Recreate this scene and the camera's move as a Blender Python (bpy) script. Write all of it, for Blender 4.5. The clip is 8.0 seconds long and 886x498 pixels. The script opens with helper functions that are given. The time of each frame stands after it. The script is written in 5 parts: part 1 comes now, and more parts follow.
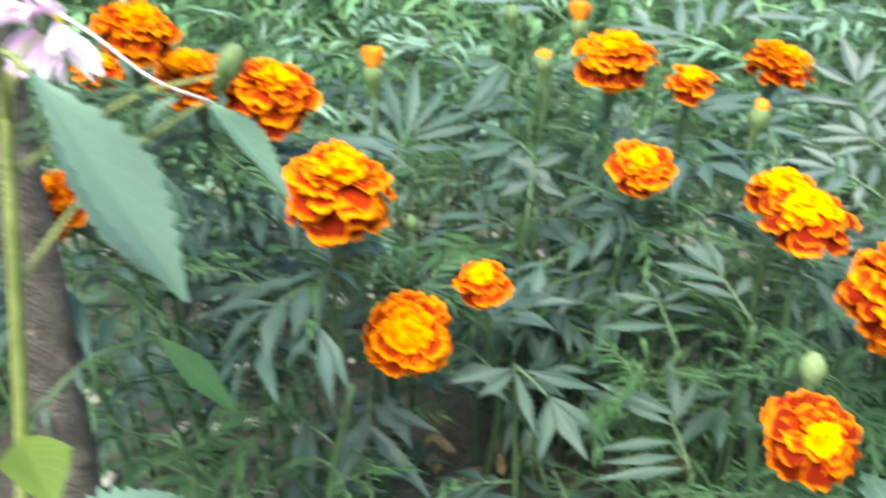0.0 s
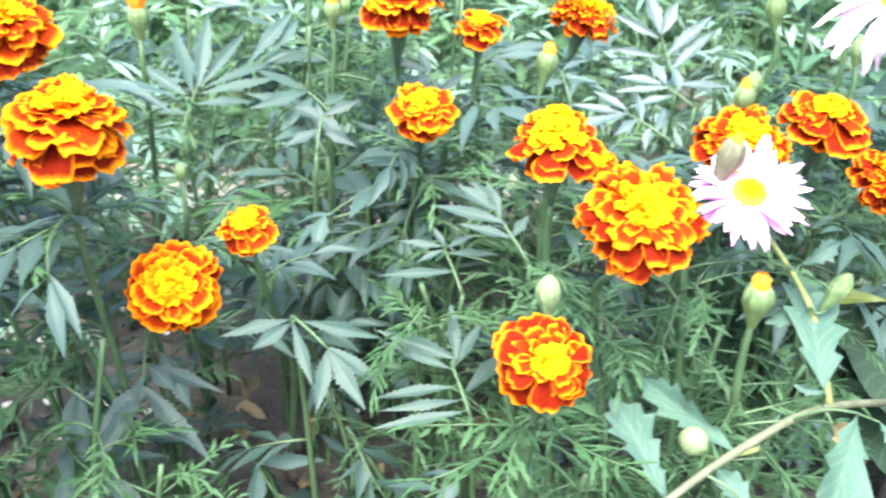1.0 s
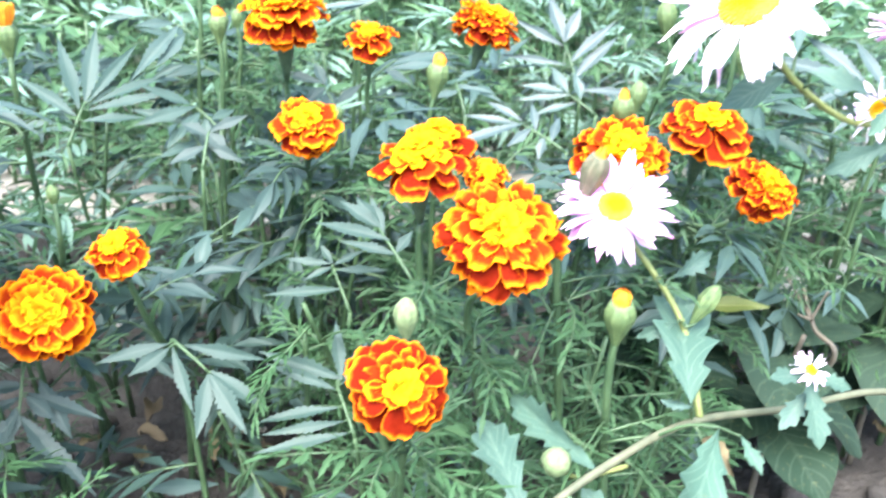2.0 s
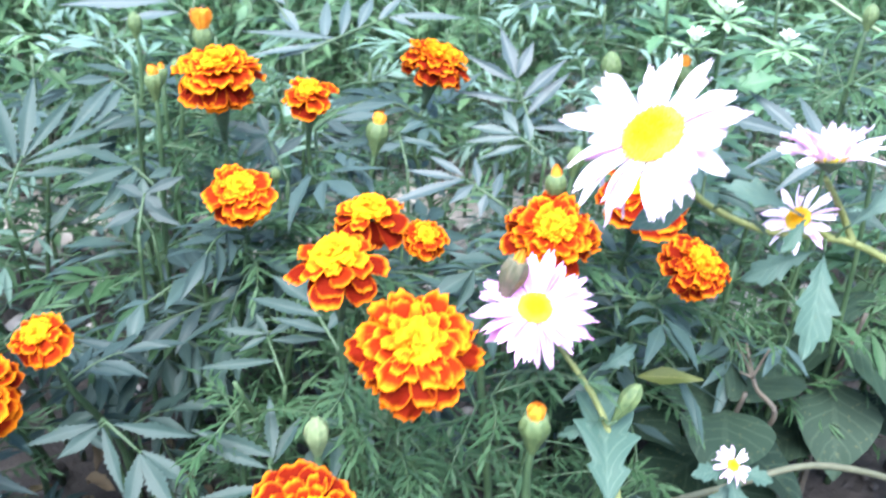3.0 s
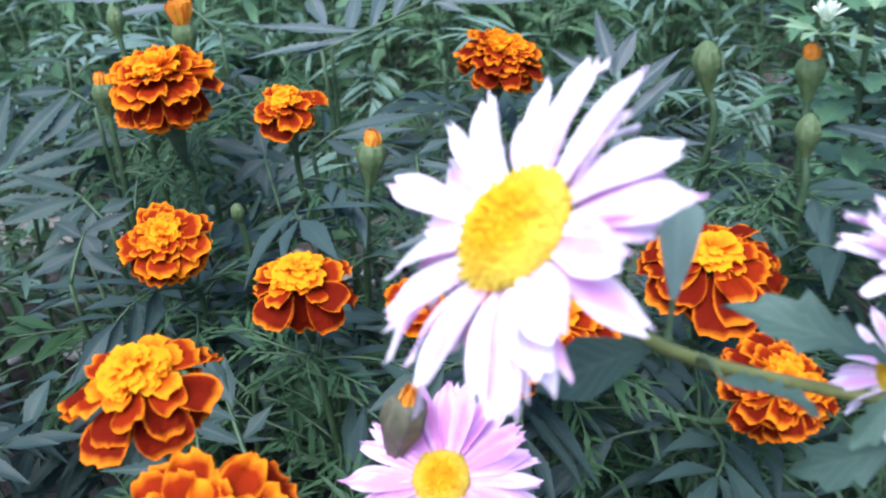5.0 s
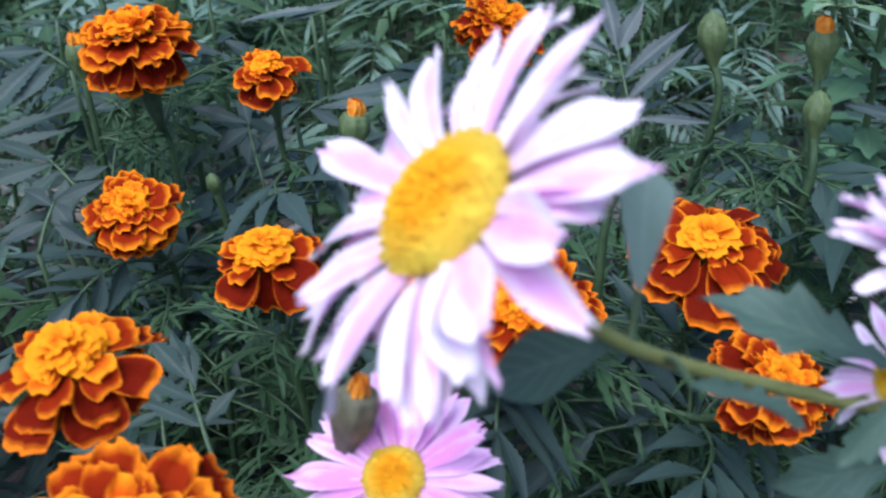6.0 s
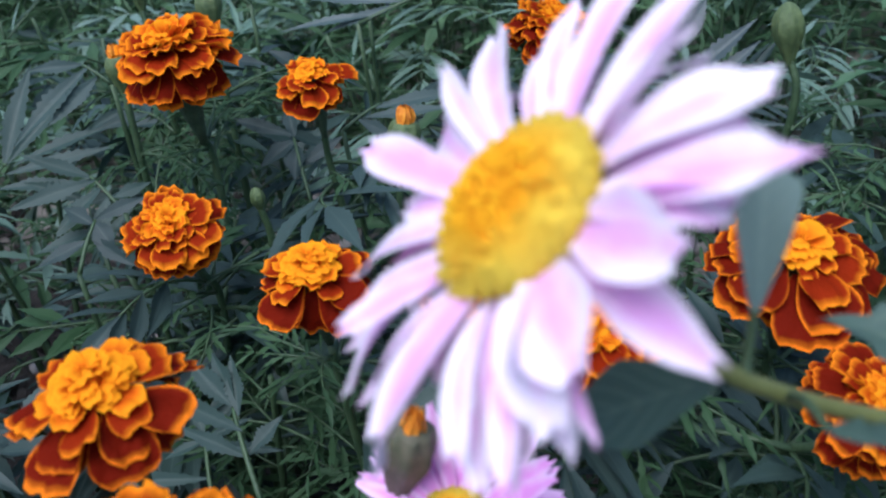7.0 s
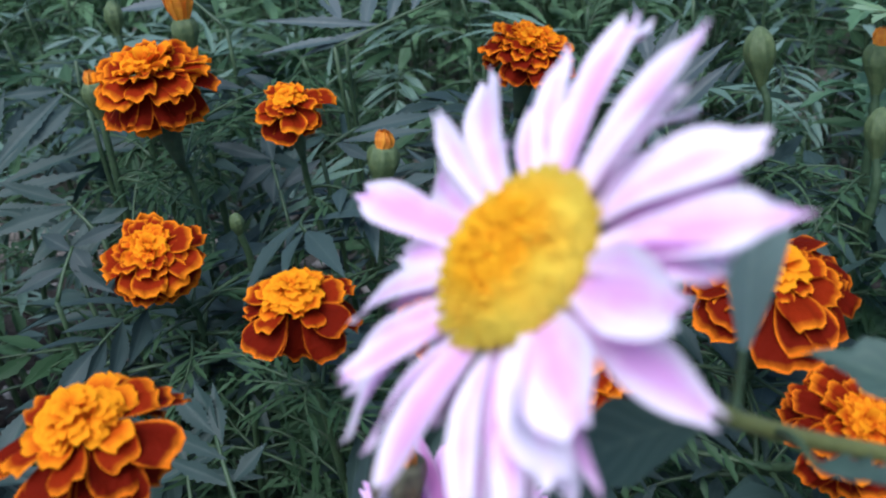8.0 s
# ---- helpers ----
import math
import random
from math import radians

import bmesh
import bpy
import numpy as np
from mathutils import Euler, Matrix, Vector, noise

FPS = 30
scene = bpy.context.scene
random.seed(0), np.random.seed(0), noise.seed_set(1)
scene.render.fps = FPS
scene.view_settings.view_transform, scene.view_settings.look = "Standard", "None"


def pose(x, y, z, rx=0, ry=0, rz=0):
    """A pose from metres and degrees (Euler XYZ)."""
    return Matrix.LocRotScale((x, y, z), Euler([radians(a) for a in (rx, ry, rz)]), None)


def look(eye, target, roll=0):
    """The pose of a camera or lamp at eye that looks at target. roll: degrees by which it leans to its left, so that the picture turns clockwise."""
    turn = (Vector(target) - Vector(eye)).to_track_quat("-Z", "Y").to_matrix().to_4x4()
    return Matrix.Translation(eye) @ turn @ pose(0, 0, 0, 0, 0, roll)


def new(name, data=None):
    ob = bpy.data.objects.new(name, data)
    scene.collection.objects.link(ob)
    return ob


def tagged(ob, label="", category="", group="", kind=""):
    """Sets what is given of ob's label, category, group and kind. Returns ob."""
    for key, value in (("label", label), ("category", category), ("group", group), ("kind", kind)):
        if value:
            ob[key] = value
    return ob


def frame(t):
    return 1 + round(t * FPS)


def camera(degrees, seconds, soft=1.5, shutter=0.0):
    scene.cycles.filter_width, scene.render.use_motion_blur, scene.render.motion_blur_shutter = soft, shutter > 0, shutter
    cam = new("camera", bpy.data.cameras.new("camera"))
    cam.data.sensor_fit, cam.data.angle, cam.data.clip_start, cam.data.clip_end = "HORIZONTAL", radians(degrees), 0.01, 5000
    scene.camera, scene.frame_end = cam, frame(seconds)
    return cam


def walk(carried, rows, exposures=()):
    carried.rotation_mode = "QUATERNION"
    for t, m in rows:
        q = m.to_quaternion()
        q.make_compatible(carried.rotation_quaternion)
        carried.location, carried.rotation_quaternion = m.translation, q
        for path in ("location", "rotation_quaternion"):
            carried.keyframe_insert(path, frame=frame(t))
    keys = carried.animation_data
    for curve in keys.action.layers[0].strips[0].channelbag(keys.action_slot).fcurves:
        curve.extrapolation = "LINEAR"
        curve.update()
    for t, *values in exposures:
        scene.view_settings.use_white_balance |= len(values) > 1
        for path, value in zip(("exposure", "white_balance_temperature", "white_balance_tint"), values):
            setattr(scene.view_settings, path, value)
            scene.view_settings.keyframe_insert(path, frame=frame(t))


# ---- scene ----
# The camera and its walk: a phone held over a flower bed, drifting right and forward.
cam = camera(50.8, 8.0, soft=2.1, shutter=0.6)
cam.data.dof.use_dof, cam.data.dof.focus_distance, cam.data.dof.aperture_fstop = True, 0.42, 20.0
PATH = [
    (0, (0.0, 0.0, 0.5), (0.0, 0.4531, 0.2887), 0.0),
    (0.5, (0.0429, 0.001, 0.4685), (0.0806, 0.4513, 0.2545), 1.01),
    (1, (0.0714, 0.0034, 0.4692), (0.1286, 0.4504, 0.2526), 1.36),
    (1.5, (0.0945, 0.0084, 0.4688), (0.1639, 0.4531, 0.2508), 1.7),
    (2, (0.1144, 0.0086, 0.4744), (0.1957, 0.4526, 0.2591), 1.33),
    (2.2, (0.123, 0.0102, 0.4806), (0.2045, 0.4559, 0.2691), 1.45),
    (3.3, (0.1648, 0.0524, 0.5438), (0.2524, 0.486, 0.3107), 1.39),
    (3.5, (0.1773, 0.0688, 0.5488), (0.2613, 0.5034, 0.3163), 1.34),
    (4, (0.2169, 0.1162, 0.535), (0.2776, 0.5566, 0.3061), -0.64),
    (4.2, (0.2378, 0.1324, 0.5273), (0.2774, 0.5732, 0.2945), -0.9),
    (5.3, (0.2856, 0.2058, 0.4768), (0.2467, 0.6469, 0.2446), -3.82),
    (5.5, (0.2847, 0.2113, 0.478), (0.2456, 0.6505, 0.2422), -2.71),
    (6, (0.2955, 0.2124, 0.4713), (0.2615, 0.6486, 0.2292), -3.09),
    (6.5, (0.3044, 0.2281, 0.4612), (0.2531, 0.6657, 0.2248), -5.22),
    (7, (0.291, 0.2361, 0.4585), (0.2301, 0.674, 0.2249), -5.6),
    (7.5, (0.2891, 0.2425, 0.461), (0.236, 0.6847, 0.2338), -5.62),
    (8, (0.2882, 0.2356, 0.4639), (0.242, 0.678, 0.2356), -5.34),
]
EXPOSURES = [(0.0, 2.36, 6850, -4), (0.5, 2.92, 6650, -1), (1.0, 3.15, 6350, 6), (2.2, 3.00, 6050, 10), (3.3, 2.32, 5650, 16), (4.2, 1.90, 5630, 17), (5.3, 1.16, 5500, 17), (6.5, 0.70, 5500, 17), (8.0, 0.53, 5530, 17)]
walk(cam, [(t, look(eye, target, roll)) for t, eye, target, roll in PATH], EXPOSURES)

# Light: an overcast sky with a wide, weak sun.
world = bpy.data.worlds.new("sky")
scene.world = world
world.use_nodes = True
wn = world.node_tree
sky = wn.nodes.new("ShaderNodeTexSky")
sky.sky_type = "NISHITA"
sky.sun_disc = False
sky.sun_elevation, sky.sun_rotation = radians(58), radians(200)
sky.dust_density, sky.air_density = 2.0, 1.0
wn.links.new(sky.outputs["Color"], wn.nodes["Background"].inputs["Color"])
wn.nodes["Background"].inputs["Strength"].default_value = 0.10
sun = new("sun", bpy.data.lights.new("sun", "SUN"))
sun.data.energy, sun.data.angle, sun.data.color = 2.2, radians(50), (1.0, 0.96, 0.9)
sun.matrix_world = look((-0.5, -1.5, 3.2), (0, 0, 0))


# ---- materials ----
def nodes_of(name):
    mat = bpy.data.materials.new(name)
    mat.use_nodes = True
    nt = mat.node_tree
    return mat, nt, nt.nodes["Principled BSDF"]


def node(nt, kind, **values):
    n = nt.nodes.new(kind)
    for key, value in values.items():
        if key == "op":
            n.operation = value
        elif key == "blend":
            n.data_type, n.blend_type = "RGBA", value
        else:
            n.inputs[int(key[1:])].default_value = value
    return n


def ramp(nt, fac, stops):
    r = nt.nodes.new("ShaderNodeValToRGB")
    el = r.color_ramp.elements
    while len(el) < len(stops):
        el.new(0.5)
    for e, (at, col) in zip(el, stops):
        e.position, e.color = at, (*col, 1)
    nt.links.new(fac, r.inputs[0])
    return r.outputs[0]


def tex_noise(nt, scale, detail=3.0, coords="Object"):
    tc = nt.nodes.new("ShaderNodeTexCoord")
    nz = nt.nodes.new("ShaderNodeTexNoise")
    nz.inputs["Scale"].default_value, nz.inputs["Detail"].default_value = scale, detail
    nt.links.new(tc.outputs[coords], nz.inputs["Vector"])
    return nz.outputs["Fac"]


def math_node(nt, op, a, b=None, c=None):
    n = nt.nodes.new("ShaderNodeMath")
    n.operation = op
    for slot, v in enumerate((a, b, c)):
        if v is None:
            continue
        if isinstance(v, (int, float)):
            n.inputs[slot].default_value = v
        else:
            nt.links.new(v, n.inputs[slot])
    return n.outputs[0]


def mix_color(nt, fac, a, b, blend="MIX"):
    n = nt.nodes.new("ShaderNodeMix")
    n.data_type, n.blend_type = "RGBA", blend
    for slot, v in ((0, fac), (6, a), (7, b)):
        if isinstance(v, (int, float)):
            n.inputs[slot].default_value = v
        elif isinstance(v, tuple):
            n.inputs[slot].default_value = (*v, 1)
        else:
            nt.links.new(v, n.inputs[slot])
    return n.outputs[2]


def bump(nt, shader, height, strength, distance=0.001):
    b = nt.nodes.new("ShaderNodeBump")
    b.inputs["Strength"].default_value, b.inputs["Distance"].default_value = strength, distance
    nt.links.new(height, b.inputs["Height"])
    nt.links.new(b.outputs[0], shader.inputs["Normal"])


def see_through(nt, shader, color, amount):
    """Lets a share of the light pass through a thin leaf or petal."""
    tr = nt.nodes.new("ShaderNodeBsdfTranslucent")
    nt.links.new(color, tr.inputs["Color"])
    mx = nt.nodes.new("ShaderNodeMixShader")
    mx.inputs[0].default_value = amount
    nt.links.new(shader.outputs[0], mx.inputs[1])
    nt.links.new(tr.outputs[0], mx.inputs[2])
    nt.links.new(mx.outputs[0], nt.nodes["Material Output"].inputs["Surface"])


def uv_parts(nt):
    uv = nt.nodes.new("ShaderNodeUVMap")
    sep = nt.nodes.new("ShaderNodeSeparateXYZ")
    nt.links.new(uv.outputs[0], sep.inputs[0])
    return sep.outputs[0], sep.outputs[1]


def leaf_material(name, dark, light, rib, rough, through_amount, islands=False, ageing=0.0, gloss=0.4, veins=0.0):
    mat, nt, sh = nodes_of(name)
    u, v = uv_parts(nt)
    if islands:
        rnd = nt.nodes.new("ShaderNodeNewGeometry").outputs["Random Per Island"]
    else:
        rnd = nt.nodes.new("ShaderNodeObjectInfo").outputs["Random"]
    col = ramp(nt, rnd, [(0.0, dark), (0.5, tuple((a + b) / 2 * c for a, b, c in zip(dark, light, (0.85, 1.0, 0.8)))), (1.0, light)])
    blot = tex_noise(nt, 90.0)
    col = mix_color(nt, math_node(nt, "MULTIPLY", blot, 0.45), col, tuple(c * 1.4 for c in light))
    if ageing:
        old = ramp(nt, tex_noise(nt, 28.0, 4.0), [(0.62, (0, 0, 0)), (0.72, (ageing,) * 3)])
        col = mix_color(nt, old, col, (0.22, 0.19, 0.06))
    side = math_node(nt, "ABSOLUTE", math_node(nt, "SUBTRACT", u, 0.5))
    vein = math_node(nt, "LESS_THAN", side, 0.035)
    col = mix_color(nt, math_node(nt, "MULTIPLY", vein, 0.25), col, rib)
    if veins:
        comb = math_node(nt, "SINE", math_node(nt, "ADD", math_node(nt, "MULTIPLY", v, 44.0), math_node(nt, "MULTIPLY", side, -26.0)))
        col = mix_color(nt, math_node(nt, "MULTIPLY", math_node(nt, "GREATER_THAN", comb, 0.86), veins), col, rib)
    nt.links.new(col, sh.inputs["Base Color"])
    sh.inputs["Roughness"].default_value = rough
    sh.inputs["Specular IOR Level"].default_value = gloss
    ribs = math_node(nt, "SINE", math_node(nt, "ADD", math_node(nt, "MULTIPLY", v, 75.0), math_node(nt, "MULTIPLY", side, -30.0)))
    bump(nt, sh, math_node(nt, "ADD", math_node(nt, "MULTIPLY", ribs, 0.4), tex_noise(nt, 400.0)), 0.12, 0.0003)
    see_through(nt, sh, col, through_amount)
    return mat


def marigold_petal_material(name, heart, middle, rim, lo, hi):
    mat, nt, sh = nodes_of(name)
    u, v = uv_parts(nt)
    side = math_node(nt, "MULTIPLY", math_node(nt, "ABSOLUTE", math_node(nt, "SUBTRACT", u, 0.5)), 2.0)
    edge = math_node(nt, "MAXIMUM", math_node(nt, "MULTIPLY", side, v), v)
    edge = math_node(nt, "MAXIMUM", edge, math_node(nt, "MULTIPLY", side, 0.97))
    rnd = nt.nodes.new("ShaderNodeObjectInfo").outputs["Random"]
    wob = math_node(nt, "MULTIPLY", math_node(nt, "SUBTRACT", tex_noise(nt, 5.0), 0.5), 0.12)
    off = math_node(nt, "MULTIPLY", math_node(nt, "SUBTRACT", rnd, 0.5), 0.08)
    f = math_node(nt, "ADD", math_node(nt, "ADD", edge, wob), off)
    col = ramp(nt, f, [(0.0, heart), (lo, middle), ((lo + hi) / 2 + 0.02, tuple((a + b) / 2 for a, b in zip(middle, rim))), (hi, rim)])
    streak = math_node(nt, "SINE", math_node(nt, "MULTIPLY", u, 70.0))
    col = mix_color(nt, math_node(nt, "MULTIPLY", math_node(nt, "ADD", streak, 1.0), 0.006), col, tuple(c * 0.55 for c in middle))
    nt.links.new(col, sh.inputs["Base Color"])
    sh.inputs["Roughness"].default_value = 0.62
    sh.inputs["Specular IOR Level"].default_value = 0.02
    bump(nt, sh, math_node(nt, "ADD", math_node(nt, "MULTIPLY", streak, 0.012), tex_noise(nt, 5.0)), 0.2, 0.02)
    see_through(nt, sh, col, 0.22)
    return mat


def daisy_petal_material(name, pale, pink, amount):
    mat, nt, sh = nodes_of(name)
    u, v = uv_parts(nt)
    rnd = nt.nodes.new("ShaderNodeObjectInfo").outputs["Random"]
    streak = math_node(nt, "SINE", math_node(nt, "MULTIPLY", u, 38.0))
    side = math_node(nt, "MULTIPLY", math_node(nt, "ABSOLUTE", math_node(nt, "SUBTRACT", u, 0.5)), 2.0)
    grain = math_node(nt, "ADD", tex_noise(nt, 2.6, 3.0), math_node(nt, "MULTIPLY", math_node(nt, "SUBTRACT", rnd, 0.5), 0.42))
    f = math_node(nt, "ADD", grain, math_node(nt, "MULTIPLY", math_node(nt, "SUBTRACT", 0.5, side), 0.46))
    f = math_node(nt, "ADD", f, math_node(nt, "MULTIPLY", math_node(nt, "SUBTRACT", 0.55, v), 0.22))
    f = math_node(nt, "ADD", f, math_node(nt, "MULTIPLY", streak, 0.05))
    col = ramp(nt, f, [(0.37, pale), (0.37 + amount, pink)])
    nt.links.new(col, sh.inputs["Base Color"])
    sh.inputs["Roughness"].default_value = 0.55
    sh.inputs["Specular IOR Level"].default_value = 0.3
    bump(nt, sh, streak, 0.15, 0.0002)
    see_through(nt, sh, col, 0.12)
    return mat


def mottled(name, stops, scale, rough, bumpy=0.4, distance=0.002, detail=6.0):
    mat, nt, sh = nodes_of(name)
    f = tex_noise(nt, scale, detail)
    col = ramp(nt, f, stops)
    rnd = nt.nodes.new("ShaderNodeObjectInfo").outputs["Random"]
    col = mix_color(nt, math_node(nt, "MULTIPLY", rnd, 0.3), col, tuple(c * 0.6 for c in stops[-1][1]))
    nt.links.new(col, sh.inputs["Base Color"])
    sh.inputs["Roughness"].default_value = rough
    bump(nt, sh, math_node(nt, "ADD", f, tex_noise(nt, scale * 6, 4.0)), bumpy, distance)
    return mat


def ground_material():
    """Dark garden soil in the bed, trodden pale earth behind it."""
    mat = mottled("soil_and_path", [(0.3, (0.018, 0.016, 0.014)), (0.55, (0.043, 0.038, 0.033)), (0.75, (0.105, 0.092, 0.080))], 22.0, 0.95, 0.9, 0.006, 9.0)
    nt = mat.node_tree
    sh = nt.nodes["Principled BSDF"]
    dark = sh.inputs["Base Color"].links[0].from_socket
    tc = nt.nodes.new("ShaderNodeTexCoord")
    sep = nt.nodes.new("ShaderNodeSeparateXYZ")
    nt.links.new(tc.outputs["Object"], sep.inputs[0])
    edge = math_node(nt, "ADD", sep.outputs[1], math_node(nt, "MULTIPLY", tex_noise(nt, 4.0), 0.6))
    fac = ramp(nt, math_node(nt, "MULTIPLY", edge, 0.5), [(0.68, (0, 0, 0)), (0.74, (1, 1, 1))])
    pale = ramp(nt, tex_noise(nt, 30.0, 8.0), [(0.3, (0.20, 0.18, 0.155)), (0.7, (0.46, 0.43, 0.38))])
    nt.links.new(mix_color(nt, fac, dark, pale), sh.inputs["Base Color"])
    return mat


# Blue cast in this base colour is partly painted sky sheen.
LEAF_BLUE = leaf_material("marigold_leaf_dark", (0.026, 0.044, 0.041), (0.052, 0.087, 0.079), (0.10, 0.15, 0.12), 0.50, 0.22, ageing=0.12, gloss=0.3)
LEAF_FERN = leaf_material("marigold_leaf_fresh", (0.031, 0.069, 0.034), (0.061, 0.119, 0.055), (0.09, 0.17, 0.075), 0.5, 0.28, gloss=0.2)
LEAF_FRESH = leaf_material("daisy_leaf_fresh", (0.055, 0.125, 0.068), (0.11, 0.21, 0.11), (0.2, 0.32, 0.18), 0.5, 0.25)
LEAF_NEW = leaf_material("new_leaf", (0.14, 0.24, 0.12), (0.24, 0.36, 0.20), (0.3, 0.42, 0.26), 0.5, 0.25)
# Far leaves: fresh green, lightened to paint in the hazy brightness behind the bed.
LEAF_FAR = leaf_material("far_leaf", (0.070, 0.148, 0.074), (0.20, 0.33, 0.18), (0.25, 0.38, 0.2), 0.42, 0.3, islands=True)
LEAF_DAISY = leaf_material("daisy_leaf", (0.044, 0.083, 0.068), (0.074, 0.126, 0.102), (0.14, 0.21, 0.15), 0.55, 0.18, ageing=0.15, gloss=0.3, veins=0.35)
LEAF_LANCE = leaf_material("lance_leaf", (0.10, 0.165, 0.135), (0.165, 0.25, 0.20), (0.2, 0.3, 0.22), 0.5, 0.22, veins=0.3)
# Paler than the lance leaf, painting in light that misses the upright bract.
LEAF_BRACT = leaf_material("brightened_bract", (0.15, 0.23, 0.20), (0.23, 0.33, 0.29), (0.28, 0.38, 0.32), 0.45, 0.3, gloss=0.45, veins=0.2)
# Lighter blue-grey copy of the leaf, with sky sheen painted into its colour.
LEAF_SHEEN = leaf_material("marigold_leaf_sheen", (0.040, 0.062, 0.064), (0.074, 0.109, 0.107), (0.14, 0.20, 0.18), 0.44, 0.2, ageing=0.1, gloss=0.44)
LEAF_BROAD = leaf_material("broad_leaf", (0.010, 0.022, 0.015), (0.022, 0.042, 0.026), (0.05, 0.08, 0.05), 0.7, 0.12, ageing=0.3, gloss=0.2, veins=0.4)
LEAF_YELLOW = leaf_material("fading_leaf", (0.08, 0.11, 0.025), (0.17, 0.18, 0.04), (0.36, 0.36, 0.12), 0.5, 0.2, ageing=0.5)
LEAF_OLIVE = leaf_material("olive_leaf", (0.062, 0.088, 0.020), (0.115, 0.150, 0.036), (0.16, 0.2, 0.06), 0.5, 0.25, gloss=0.2, veins=0.3)
LEAF_DRY = leaf_material("dry_leaf", (0.075, 0.052, 0.036), (0.20, 0.15, 0.085), (0.16, 0.11, 0.07), 0.85, 0.1)
STEM = mottled("green_stem", [(0.3, (0.035, 0.075, 0.032)), (0.7, (0.075, 0.13, 0.055))], 60.0, 0.5)
STEM_PALE = mottled("pale_stem", [(0.3, (0.125, 0.155, 0.042)), (0.7, (0.225, 0.25, 0.078))], 70.0, 0.55)
STEM_VINE = mottled("vine_stem", [(0.3, (0.070, 0.080, 0.044)), (0.7, (0.15, 0.155, 0.092))], 70.0, 0.6)
STEM_LIGHT = mottled("light_stem", [(0.3, (0.19, 0.26, 0.14)), (0.7, (0.30, 0.37, 0.22))], 70.0, 0.55)
STEM_DARK = mottled("dark_stem", [(0.3, (0.05, 0.045, 0.035)), (0.7, (0.12, 0.10, 0.07))], 60.0, 0.7)
CALYX = mottled("calyx_green", [(0.3, (0.034, 0.064, 0.034)), (0.7, (0.075, 0.12, 0.06))], 6.0, 0.5, 0.3, 0.02)
BARK = mottled("bark", [(0.28, (0.012, 0.010, 0.009)), (0.5, (0.050, 0.041, 0.036)), (0.72, (0.17, 0.145, 0.125))], 75.0, 0.95, 1.0, 0.006)
SOIL = mottled("soil", [(0.3, (0.018, 0.016, 0.014)), (0.55, (0.043, 0.038, 0.033)), (0.75, (0.105, 0.092, 0.080))], 22.0, 0.95, 0.9, 0.006, 9.0)
STONE = mottled("pale_stone", [(0.3, (0.32, 0.29, 0.26)), (0.7, (0.58, 0.55, 0.51))], 40.0, 0.85, 0.5, 0.003)
PETAL_OUTER = marigold_petal_material("marigold_petal_red", (0.08, 0.005, 0.002), (0.18, 0.012, 0.003), (0.92, 0.23, 0.006), 0.87, 0.965)
PETAL_MID = marigold_petal_material("marigold_petal_orange", (0.12, 0.007, 0.002), (0.31, 0.026, 0.003), (0.94, 0.28, 0.005), 0.80, 0.955)
PETAL_GOLD = marigold_petal_material("marigold_petal_gold", (0.34, 0.03, 0.002), (0.70, 0.115, 0.003), (0.96, 0.33, 0.004), 0.64, 0.93)
PETAL_HEART = marigold_petal_material("marigold_heart", (0.62, 0.12, 0.002), (0.88, 0.24, 0.003), (0.98, 0.385, 0.004), 0.44, 0.90)
DAISY_WHITE = daisy_petal_material("daisy_petal_white", (0.90, 0.81, 0.90), (0.84, 0.44, 0.78), 0.40)
DAISY_PINK = daisy_petal_material("daisy_petal_pink", (0.86, 0.60, 0.84), (0.78, 0.32, 0.70), 0.36)
DAISY_NEW = daisy_petal_material("daisy_petal_unopened", (0.80, 0.85, 0.76), (0.62, 0.74, 0.52), 0.45)
def disc_material():
    """Golden florets, paler and more olive towards the rim, which partly paints in shade."""
    mat = mottled("daisy_disc", [(0.3, (0.88, 0.39, 0.004)), (0.7, (0.95, 0.54, 0.008))], 3.0, 0.8, 0.3, 0.02)
    nt = mat.node_tree
    sh = nt.nodes["Principled BSDF"]
    sh.inputs["Specular IOR Level"].default_value = 0.08
    gold = sh.inputs["Base Color"].links[0].from_socket
    tc = nt.nodes.new("ShaderNodeTexCoord")
    length = nt.nodes.new("ShaderNodeVectorMath")
    length.operation = "LENGTH"
    flat = nt.nodes.new("ShaderNodeVectorMath")
    flat.operation = "MULTIPLY"
    flat.inputs[1].default_value = (1, 1, 0)
    nt.links.new(tc.outputs["Object"], flat.inputs[0])
    nt.links.new(flat.outputs[0], length.inputs[0])
    ring = math_node(nt, "ADD", length.outputs["Value"], math_node(nt, "MULTIPLY", math_node(nt, "SUBTRACT", tex_noise(nt, 3.0), 0.5), 0.5))
    fac = ramp(nt, ring, [(0.50, (0, 0, 0)), (0.95, (0.85,) * 3)])
    nt.links.new(mix_color(nt, fac, gold, (0.62, 0.50, 0.06)), sh.inputs["Base Color"])
    return mat


DISC_GOLD = disc_material()
BUD_GREEN = mottled("bud_green", [(0.3, (0.055, 0.105, 0.035)), (0.7, (0.15, 0.21, 0.075))], 4.0, 0.5, 0.3, 0.02)
BUD_BROWN = mottled("bud_brown", [(0.3, (0.06, 0.075, 0.035)), (0.7, (0.16, 0.14, 0.085))], 4.0, 0.55, 0.3, 0.02)
